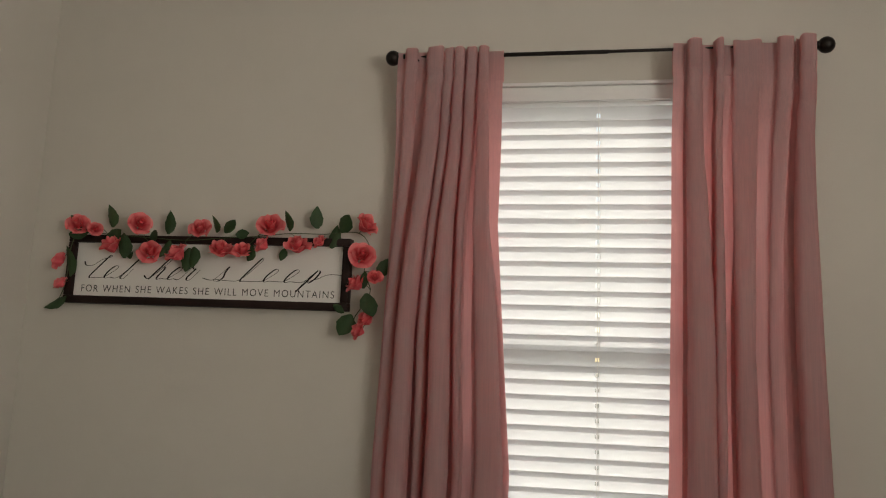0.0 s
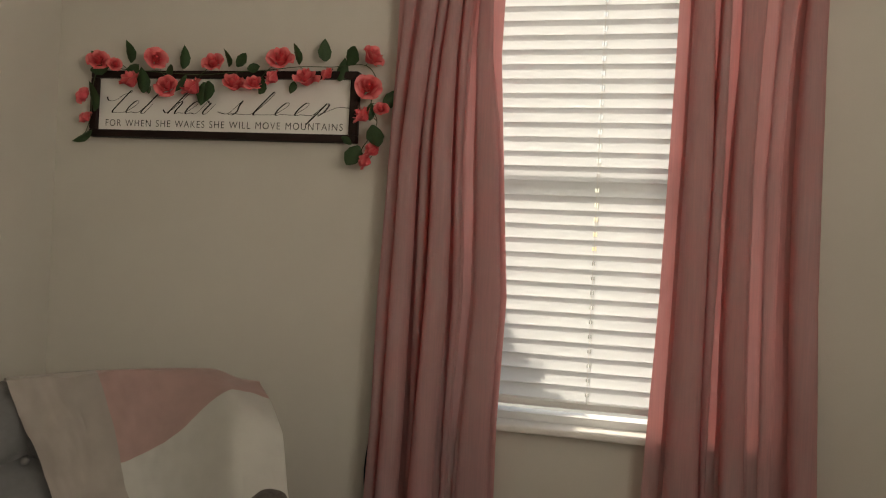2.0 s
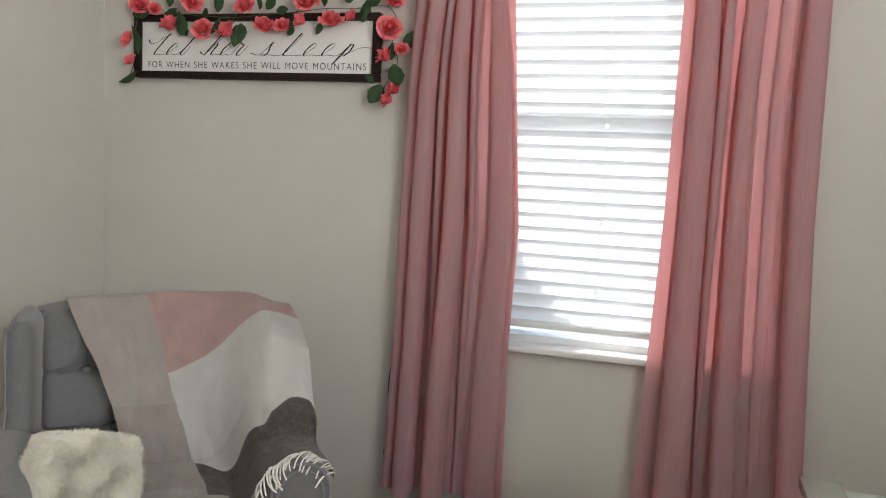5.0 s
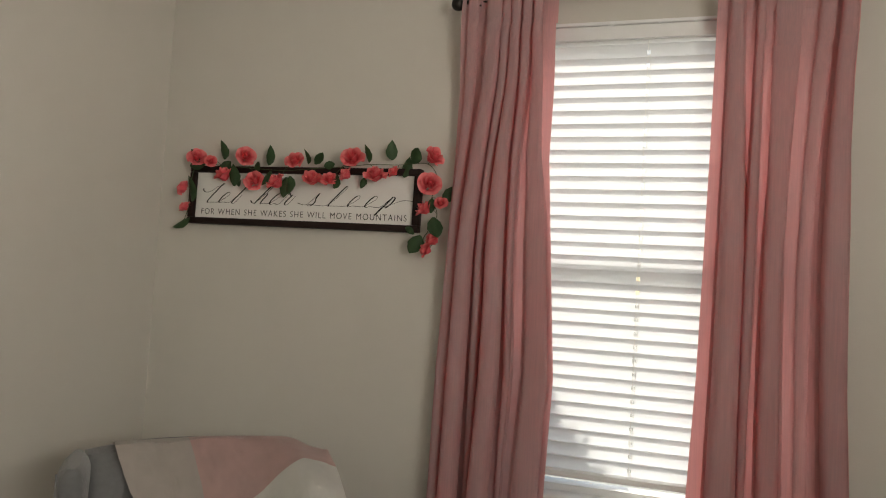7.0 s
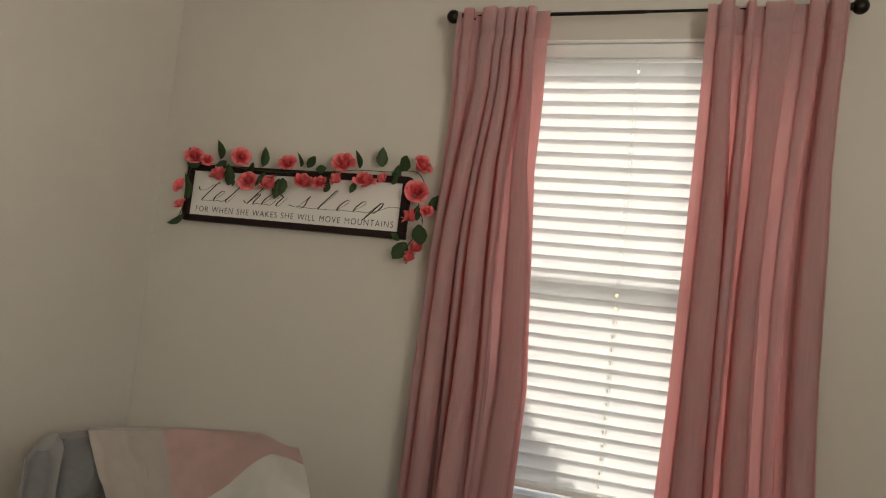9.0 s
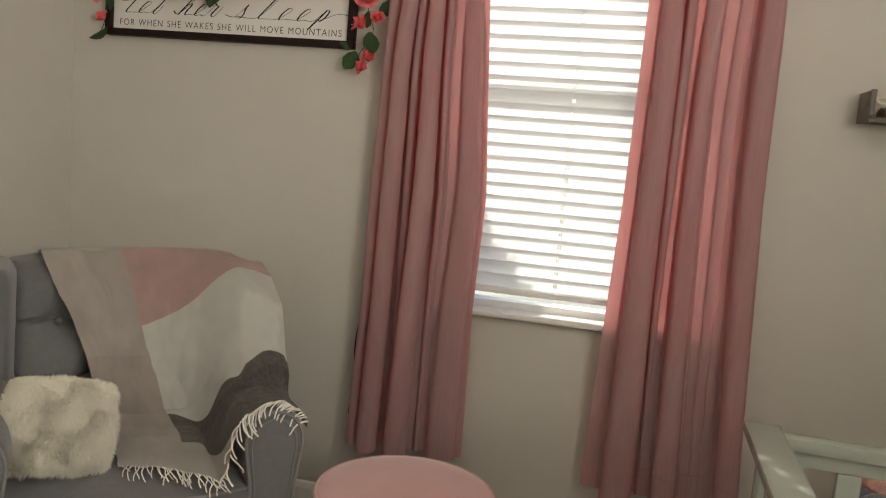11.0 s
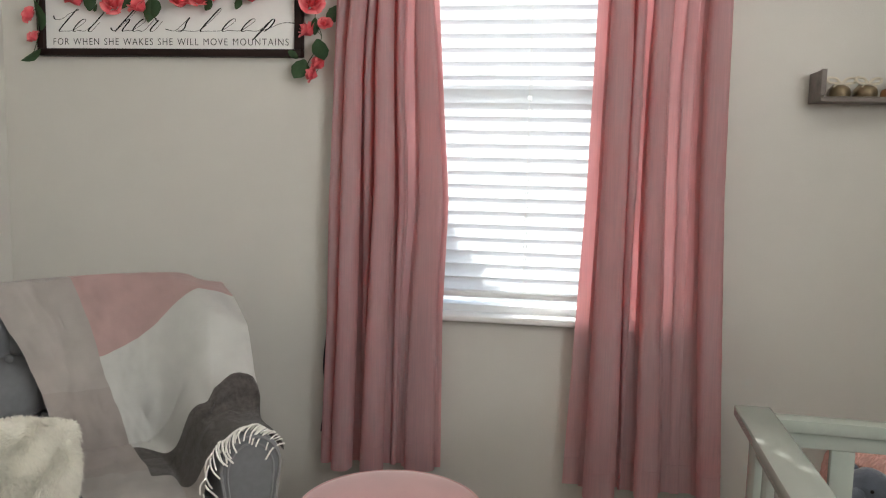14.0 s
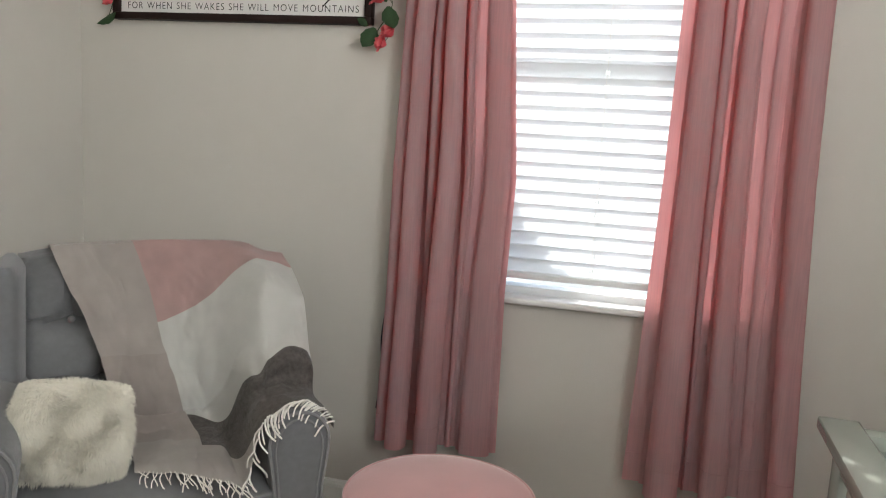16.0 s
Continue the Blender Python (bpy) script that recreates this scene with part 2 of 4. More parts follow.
def extrude_outline(outline, y0, y1, bevel=0.0):
    """An outline in x and z pushed through from y0 to y1."""
    bm = bmesh.new()
    a = [bm.verts.new((x, y0, z)) for x, z in outline]
    b = [bm.verts.new((x, y1, z)) for x, z in outline]
    bm.faces.new(a)
    bm.faces.new(b[::-1])
    n = len(outline)
    rim = []
    for i in range(n):
        bm.faces.new((a[i], b[i], b[(i + 1) % n], a[(i + 1) % n]))
    if bevel:
        bm.edges.ensure_lookup_table()
        rim = [e for e in bm.edges if abs(e.verts[0].co.y - e.verts[1].co.y) < 1e-6]
        bmesh.ops.bevel(bm, geom=rim, offset=bevel, segments=2, affect="EDGES", profile=0.5)
    return bm


def smooth01(a, b, x):
    t = min(1.0, max(0.0, (x - a) / (b - a)))
    return t * t * (3 - 2 * t)


def catmull(points, steps):
    """A smooth line through points."""
    pts = [Vector(p) for p in points]
    out = []
    for i in range(len(pts) - 1):
        p0, p1, p2, p3 = pts[max(i - 1, 0)], pts[i], pts[i + 1], pts[min(i + 2, len(pts) - 1)]
        for s in range(steps):
            t = s / steps
            out.append(0.5 * (2 * p1 + (p2 - p0) * t + (2 * p0 - 5 * p1 + 4 * p2 - p3) * t * t + (3 * p1 - p0 - 3 * p2 + p3) * t ** 3))
    out.append(pts[-1])
    return out


# ---- the room ----
X0, X1, Y0, Y1, TOP, FLOOR = -1.746, 1.80, -2.40, 2.16, 2.68, -0.06
WX0, WX1, WZ0, WZ1 = -0.400, 0.620, 0.722, 2.275      # the window's opening
T = 0.14


def wall_with_opening(name, y0, y1, ox0, ox1, oz0, oz1, label, left, right, m=None):
    """A wall along x from left to right, in one mesh, with an opening through it."""
    bm = bmesh.new()
    xs, zs = [left, ox0, ox1, right], [FLOOR, oz0, oz1, TOP]
    for y in (y0, y1):
        for i in range(3):
            for j in range(3):
                if (i, j) != (1, 1):
                    q = [(xs[i], zs[j]), (xs[i + 1], zs[j]), (xs[i + 1], zs[j + 1]), (xs[i], zs[j + 1])]
                    bm.faces.new([bm.verts.new((x, y, z)) for x, z in q])
    rim = [(ox0, oz0), (ox1, oz0), (ox1, oz1), (ox0, oz1)]
    outer = [(xs[0], FLOOR), (xs[3], FLOOR), (xs[3], TOP), (xs[0], TOP)]
    for loop in (rim, outer):
        for i in range(4):
            (xa, za), (xb, zb) = loop[i], loop[(i + 1) % 4]
            bm.faces.new([bm.verts.new(v) for v in ((xa, y0, za), (xb, y0, zb), (xb, y1, zb), (xa, y1, za))])
    bmesh.ops.remove_doubles(bm, verts=bm.verts, dist=1e-5)
    if m is not None:
        bmesh.ops.transform(bm, matrix=m, verts=bm.verts)
    return tagged(part(name, bm, WALL, smooth=False), label, "wall", kind="structure")


wall_with_opening("wall_north", Y1, Y1 + T, WX0, WX1, WZ0, WZ1, "warm greige painted wall with a window opening", X0 - T, X1 + T)
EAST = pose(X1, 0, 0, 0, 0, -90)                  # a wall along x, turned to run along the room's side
# its opening is made up for the fill lamp and stays out of view
wall_with_opening("wall_east", 0, T, 0.25, 1.45, 1.15, 2.35, "warm greige painted side wall with an added, unseen window opening", -Y1, -Y0, EAST)
tagged(part("wall_south", box(X0 - T, X1 + T, Y0 - T, Y0, FLOOR, TOP), WALL, smooth=False), "warm greige painted wall", "wall", kind="structure")
tagged(part("wall_west", box(X0 - T, X0, Y0, Y1, FLOOR, TOP), WALL, smooth=False), "warm greige painted side wall", "wall", kind="structure")
tagged(part("floor", box(X0 - T, X1 + T, Y0 - T, Y1 + T, FLOOR - 0.1, FLOOR), CARPET, smooth=False), "beige carpet floor", "floor", kind="structure")
tagged(part("ceiling", box(X0 - T, X1 + T, Y0 - T, Y1 + T, TOP, TOP + 0.1), CEIL, smooth=False), "plain white painted ceiling", "ceiling", kind="structure")
tagged(part("ground", box(-400, 400, Y1 + T + 0.002, 800, -0.55, -0.35), LAWN, smooth=False), "pale paving outside the window", "ground", kind="structure")


def baseboard(m, length):
    outline = [(0, 0), (0.015, 0), (0.015, 0.060), (0.011, 0.068), (0.009, 0.078), (0.004, 0.083), (0, 0.083)]
    bm = bmesh.new()
    a = [bm.verts.new((0, -x, z)) for x, z in outline]
    b = [bm.verts.new((length, -x, z)) for x, z in outline]
    for i in range(len(outline)):
        k = (i + 1) % len(outline)
        bm.faces.new((a[i], b[i], b[k], a[k]))
    bm.faces.new(a)
    bm.faces.new(b[::-1])
    bmesh.ops.transform(bm, matrix=m, verts=bm.verts)
    return tagged(part("baseboard", bm, TRIM, smooth=False), "white painted moulded baseboard along the wall", "baseboard", kind="structure")


baseboard(pose(X0 + 0.016, Y1, FLOOR), X1 - X0 - 0.032)
baseboard(pose(X0, Y0, FLOOR, 0, 0, 90), Y1 - Y0)
baseboard(pose(X1, Y1, FLOOR, 0, 0, -90), Y1 - Y0)


def window(name, m, w, h, label):
    """A double-hung vinyl window, its origin at the opening's lower left corner, y to the outside."""
    ob = thing(name, label, "window", kind="structure", m=m)
    f = 0.045
    part("window_frame", box(0, f, 0.055, 0.125, 0, h, 0.003), VINYL, ob)
    part("window_frame", box(w - f, w, 0.055, 0.125, 0, h, 0.003), VINYL, ob)
    part("window_frame", box(f, w - f, 0.055, 0.125, h - f, h, 0.003), VINYL, ob)
    part("window_frame", box(f, w - f, 0.055, 0.125, 0, f, 0.003), VINYL, ob)
    mid = h * 0.5
    part("meeting_rail", box(f, w - f, 0.068, 0.11, mid - 0.022, mid + 0.022, 0.003), VINYL, ob)
    for z0, z1, y in ((f, mid - 0.022, 0.082), (mid + 0.022, h - f, 0.098)):
        for x0, x1 in ((f, f + 0.03), (w - f - 0.03, w - f)):
            part("sash_stile", box(x0, x1, y - 0.012, y + 0.012, z0, z1, 0.002), VINYL, ob)
        pane = part("pane", box(f + 0.03, w - f - 0.03, y - 0.002, y + 0.002, z0, z1), GLASS, ob, smooth=False)
        pane.visible_shadow = False
    return ob


win = window("window_1", pose(WX0, Y1, WZ0), WX1 - WX0, WZ1 - WZ0, "white vinyl double-hung window behind closed blinds")
# unseen window, added round the fill lamp
window("added_window", EAST @ pose(0.25, 0, 1.15), 1.2, 1.2, "white vinyl double-hung window added out of view in the side wall")
sill = part("window_sill", box(WX0 + 0.002, WX1 - 0.002, -0.038 + Y1, 0.052 + Y1, WZ0 + 0.002, WZ0 + 0.022, 0.006, 3), TRIM)
sill.name = "sill"
sill.parent = win
sill.matrix_parent_inverse = win.matrix_world.inverted()

def shrub(m):
    """An unseen leafy shrub, added outside to shade the blind: a few forking stems under a ragged crown of small
    leaves.
    """
    ob = thing("shrub", "leafy green shrub added out of view to shade the blind", "shrub", m=m)
    rng = random.Random(21)
    tips = []
    for n in range(9):
        a = 2 * math.pi * n / 9
        r = rng.uniform(0.18, 0.42)
        tip = Vector((r * math.cos(a), 0.6 * r * math.sin(a), rng.uniform(1.15, 1.5)))
        part("stem", tube(catmull([(0, 0, 0), tip * 0.35 + Vector((0, 0, 0.1)), tip], 6), [0.016 - 0.0009 * k for k in range(13)], 6), VINE, ob)
        tips.append(tip)
    verts, faces = [], []
    for n in range(9000):
        a, h = rng.uniform(0, 2 * math.pi), rng.random()
        rad = 0.56 * math.sqrt(rng.random()) * math.sqrt(max(0.05, 1 - (2 * h - 0.85) ** 2)) * (1 + 0.35 * noise.noise((math.cos(a) * 2, math.sin(a) * 2, h * 4)))
        p = Vector((rad * math.cos(a), 0.6 * rad * math.sin(a), 0.35 + 1.35 * h))
        d = Vector((rng.gauss(0, 1), rng.gauss(0, 1), rng.gauss(0.2, 0.7))).normalized()
        w = d.orthogonal().normalized() * 0.020
        q = len(verts)
        verts += [p, p + d * 0.028 + w, p + d * 0.065, p + d * 0.028 - w]
        faces.append((q, q + 1, q + 2, q + 3))
    me = bpy.data.meshes.new("foliage")
    me.from_pydata([tuple(v) for v in verts], [], faces)
    me.materials.append(LEAF)
    tagged(new("foliage", me), "small green leaves", kind="stuff").parent = ob
    return ob


# added out of view, sized so its shadow falls on the blind's lower left
shrub(pose(-1.12, 4.25, -0.35) @ Matrix.Diagonal((1.35, 1.35, 1.86, 1)))

# ---- the blind ----
def window_blind():
    ob = thing("window_blind", "white two-inch slatted blind lowered, slats nearly closed", "blind")
    x0, x1, y = WX0 + 0.008, WX1 - 0.008, Y1 + 0.028
    part("valance", box(x0, x1, Y1 - 0.016, Y1 - 0.004, 2.226, 2.272, 0.004), VINYL, ob, "white moulded valance")
    part("valance_cap", box(x0, x1, Y1 - 0.024, Y1 - 0.002, 2.2725, 2.284, 0.003), VINYL, ob)
    part("headrail", box(x0, x1, Y1, Y1 + 0.05, 2.225, 2.270, 0.002), VINYL, ob)
    half, tilt = 0.0250, radians(-66)

    def cell(u, v):
        s = (v - 0.5) * 2
        crown = -0.0030 * (1 - s * s)
        return (x0 + (x1 - x0) * u, -math.cos(tilt) * s * half + math.sin(tilt) * crown, -math.sin(tilt) * s * half + math.cos(tilt) * crown)

    # one sheet with a slot where the middle lift cord passes
    bm = bmesh.new()
    stops = [0.0, 0.25, (0.108 - 0.0055 - x0) / (x1 - x0), (0.108 + 0.0055 - x0) / (x1 - x0), 0.75, 1.0]
    cols = [[bm.verts.new(cell(u, j / 8)) for j in range(9)] for u in stops]
    for i in range(5):
        for j in range(8):
            if not (i == 2 and j in (3, 4)):
                bm.faces.new((cols[i][j], cols[i + 1][j], cols[i + 1][j + 1], cols[i][j + 1]))
    for v in (0.0, 1.0):
        lip = tube([cell(0.0, v), cell(1.0, v)], 0.0013, 8)
        me = bpy.data.meshes.new("tmp")
        lip.to_mesh(me)
        lip.free()
        bm.from_mesh(me)
        bpy.data.meshes.remove(me)
    first = None
    z = 2.1937
    while z > 0.832:
        if first is None:
            slat = first = part("slat", bm, SLAT, ob)
        else:
            slat = new("slat", first.data)
            slat.parent = ob
        slat.location = (0, y, z)
        slat.rotation_euler = (random.uniform(-0.006, 0.006), random.uniform(-0.0008, 0.0008), 0)
        z -= 0.0436
    part("bottom_rail", box(x0, x1, y - 0.024, y + 0.024, 0.800, 0.820, 0.004), VINYL, ob)
    for x in (-0.27, 0.108, 0.49):
        for dy in (-0.026, 0.026):
            part("ladder_cord", tube([(x, y + dy, 0.815), (x, y + dy, 2.24)], 0.0011, 6), CORD, ob)
        part("lift_cord", tube([(x + 0.006, y - 0.003, 0.815), (x + 0.006, y - 0.003, 2.24)], 0.0009, 6), CORD, ob)
    return ob


window_blind()

# ---- curtain rod and curtains ----
ROD_Y, ROD_Z = 2.07, 2.347


def curtain_rod():
    ob = thing("curtain_rod", "black metal telescoping curtain rod with ball finials", "curtain rod")
    part("outer_tube", tube([(-0.50, ROD_Y, ROD_Z), (0.13, ROD_Y, ROD_Z)], 0.0062, 16), BLACK_METAL, ob)
    part("inner_tube", tube([(0.13, ROD_Y, ROD_Z + 0.0005), (0.71, ROD_Y, ROD_Z + 0.0005)], 0.0048, 16), BLACK_METAL, ob)
    for x, s in ((-0.516, -1), (0.729, 1)):
        ball = lathe([(0, -0.0235)] + [(0.0235 * math.sin(a), -0.0235 * math.cos(a)) for a in [math.pi * k / 14 for k in range(1, 14)]] + [(0, 0.0235)], 24)
        f = part("finial", ball, BLACK_METAL, ob, "round black ball finial")
        f.location = (x, ROD_Y, ROD_Z)
        collar = lathe([(0, 0), (0.013, 0), (0.013, 0.006), (0.009, 0.008), (0.009, 0.014), (0.012, 0.016), (0.012, 0.022), (0, 0.022)], 20)
        bmesh.ops.rotate(collar, cent=(0, 0, 0), matrix=Matrix.Rotation(radians(90 * s), 3, "Y"), verts=collar.verts)
        c = part("collar", collar, BLACK_METAL, f)
        c.location = (-s * 0.040, 0, 0)
    for x in (-0.44, 0.66):
        br = part("bracket", box(x - 0.008, x + 0.008, ROD_Y - 0.008, Y1 - 0.003, ROD_Z - 0.016, ROD_Z - 0.009, 0.002), BLACK_METAL, ob)
        part("bracket_plate", box(x - 0.012, x + 0.012, Y1 - 0.004, Y1, ROD_Z - 0.04, ROD_Z + 0.03, 0.001), BLACK_METAL, br)
    return ob


curtain_rod()


def three(values, k):
    """Blend a value given at the top, at two fifths of the drop and at the foot."""
    top, mid, foot = values
    return top + (mid - top) * smooth01(0.0, 0.42, k) if k < 0.42 else mid + (foot - mid) * smooth01(0.42, 1.0, k)


def fold_line(folds, k):
    """The cloth's section at k from 0 (top) to 1 (foot): rows of (place across, depth towards the room). Each fold is a pleat whose head
    is wider than its neck, so that the cloth lies in several layers beside it."""
    pts = [(0.0, 0.0)]
    for centre, half, depth, neck in folds:
        c, w, h = three(centre, k), three(half, k), three(depth, k)
        if neck < 0.5:
            # the cloth doubles back on itself behind the head, less so near the rod where the fold is wide
            lap = three((0.15 if neck > 0.44 else 1.0, 1.0, 1.0), k)
            pts += [(c + 0.75 * lap * w, -0.010), (c + 1.25 * lap * w, -0.006), (c + 0.75 * lap * w, -0.002), (c - 0.75 * lap * w, 0.000), (c - 1.25 * lap * w, 0.004), (c - 0.75 * lap * w, 0.008)]
        pts += [(c - w * neck, 0.008 if neck < 0.5 else -0.004), (c - w * (0.35 + 0.65 * neck), 0.10 * h), (c - w, 0.50 * h), (c - 0.72 * w, 0.90 * h), (c, h), (c + 0.72 * w, 0.90 * h), (c + w, 0.50 * h),
                (c + w * (0.35 + 0.65 * neck), 0.10 * h), (c + w * neck, -0.004)]
    pts.append((1.0, 0.0))
    return [(p.x, p.y) for p in catmull([(f, d, 0) for f, d in pts], 4)]


def curtain(name, label, edges, folds, top, foot, seed, lining):
    """A rod-pocket curtain. edges: rows of (z, left x, right x); folds: rows of centre, half width and depth at three heights, and the neck's width."""
    ob = thing(name, label, "curtain", group="pair of curtains")
    zs = [e[0] for e in edges][::-1]
    lx = [e[1] for e in edges][::-1]
    rx = [e[2] for e in edges][::-1]
    nu, nv = len(fold_line(folds, 0.0)) - 1, 130
    lines = [fold_line(folds, j / nv) for j in range(nv + 1)]
    pocket = 0.088 / (top - foot)

    def at(u, v):
        k = v
        f, d = lines[round(v * nv)][round(u * nu)]
        wave = 0.006 * noise.noise((u * 9 + seed, v * 2.2, 0.3)) + 0.005 * noise.noise((u * 22 + seed, v * 6, 1.7)) + 0.0022 * noise.noise((u * 34 + v * 9, v * 30 + seed, 4.0))
        wave += 0.010 * noise.noise((u * 17 + seed, v * 55, 6.0)) * math.exp(-((k - 0.075) / 0.045) ** 2)
        ztop = top + 0.005 * noise.noise((u * 11 + seed, 0.5, 2.0)) + 0.26 * max(0.0, d) + 0.006 * noise.noise((u * 40 + seed, 3.5, 1.0))
        zfoot = foot - 0.10 * d + 0.006 * noise.noise((u * 7 + seed, 9.0, 0))
        z = ztop + (zfoot - ztop) * k
        a, b = np.interp(z, zs, lx), np.interp(z, zs, rx)
        x = a + (b - a) * f + 0.5 * wave * min(1.0, 4 * u, 4 * (1 - u))
        # the stitched pocket nips the cloth in along its seam
        nip = math.exp(-((k - pocket) / 0.007) ** 2)
        base = ROD_Y - 0.012 + 0.006 * nip
        hang = 2.098
        w = smooth01(0.03, 0.15, k)
        return (float(x), base + (hang - base) * w - d * (1 - 0.25 * nip) - wave * (0.3 + 0.7 * w), z)

    bm = grid(nu, nv, at)
    part("panel", bm, CURTAIN, ob)
    # the back of the rod pocket, behind the rod, and the seams
    h = 0.085

    def back(u, v):
        x, y, z = at(u, 0.0)
        return (x, ROD_Y + 0.014 + 0.004 * math.sin(u * 40 + seed), z - 0.004 - v * h)

    part("rod_pocket", grid(nu, 4, back), CURTAIN, ob)
    for row, v in (("pocket_seam", pocket), ("foot_seam", 0.957)):
        pts = [Vector(at(i / nu, v)) + Vector((0, -0.0012, 0)) for i in range(nu + 1)]
        part(row, tube(pts, 0.0011, 5), CURTAIN, ob)
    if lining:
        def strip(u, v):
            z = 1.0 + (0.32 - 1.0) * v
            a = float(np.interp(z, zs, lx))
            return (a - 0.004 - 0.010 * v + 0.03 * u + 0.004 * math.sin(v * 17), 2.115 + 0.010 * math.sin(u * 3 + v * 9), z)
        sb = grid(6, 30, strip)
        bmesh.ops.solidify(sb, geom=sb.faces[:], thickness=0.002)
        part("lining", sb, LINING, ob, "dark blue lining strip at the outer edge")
    return ob


LEFT_FOLDS = [
    ((0.14, 0.065, 0.045), (0.060, 0.050, 0.045), (0.020, 0.026, 0.036), 0.6),
    ((0.37, 0.215, 0.200), (0.076, 0.078, 0.088), (0.028, 0.070, 0.082), 0.25),
    ((0.50, 0.352, 0.325), (0.044, 0.040, 0.010), (0.024, 0.050, 0.004), 0.35),
    ((0.60, 0.505, 0.455), (0.046, 0.080, 0.095), (0.030, 0.088, 0.096), 0.25),
    ((0.71, 0.632, 0.61), (0.048, 0.030, 0.020), (0.026, 0.040, 0.010), 0.4),
    ((0.82, 0.865, 0.83), (0.048, 0.095, 0.125), (0.026, 0.022, 0.034), 0.45)]
RIGHT_FOLDS = [
    ((0.145, 0.195, 0.232), (0.052, 0.090, 0.102), (0.028, 0.078, 0.092), 0.22),
    ((0.32, 0.328, 0.370), (0.030, 0.040, 0.008), (0.028, 0.045, 0.002), 0.4),
    ((0.52, 0.490, 0.535), (0.100, 0.070, 0.076), (0.012, 0.042, 0.062), 0.45),
    ((0.78, 0.705, 0.720), (0.060, 0.050, 0.030), (0.024, 0.012, 0.002), 0.8),
    ((0.925, 0.900, 0.918), (0.056, 0.090, 0.074), (0.032, 0.068, 0.070), 0.3)]
curtain("curtain", "dusty pink linen curtain gathered on a black rod", [(2.40, -0.497, -0.174), (1.83, -0.505, -0.184), (1.12, -0.530, -0.134), (0.75, -0.530, -0.146), (0.20, -0.548, -0.141)], LEFT_FOLDS, 2.357, 0.235, 3.1, True)
curtain("curtain", "dusty pink linen curtain, backlit in its thin folds", [(2.40, 0.314, 0.702), (1.83, 0.308, 0.692), (1.16, 0.296, 0.700), (0.76, 0.279, 0.716), (0.20, 0.257, 0.745)], RIGHT_FOLDS, 2.357, 0.215, 8.4, False)

# ---- the sign ----
SIGN = pose(-1.588, Y1, 1.577, 0, 0.35, 0)
SW, SH, SF = 0.952, 0.222, 0.024


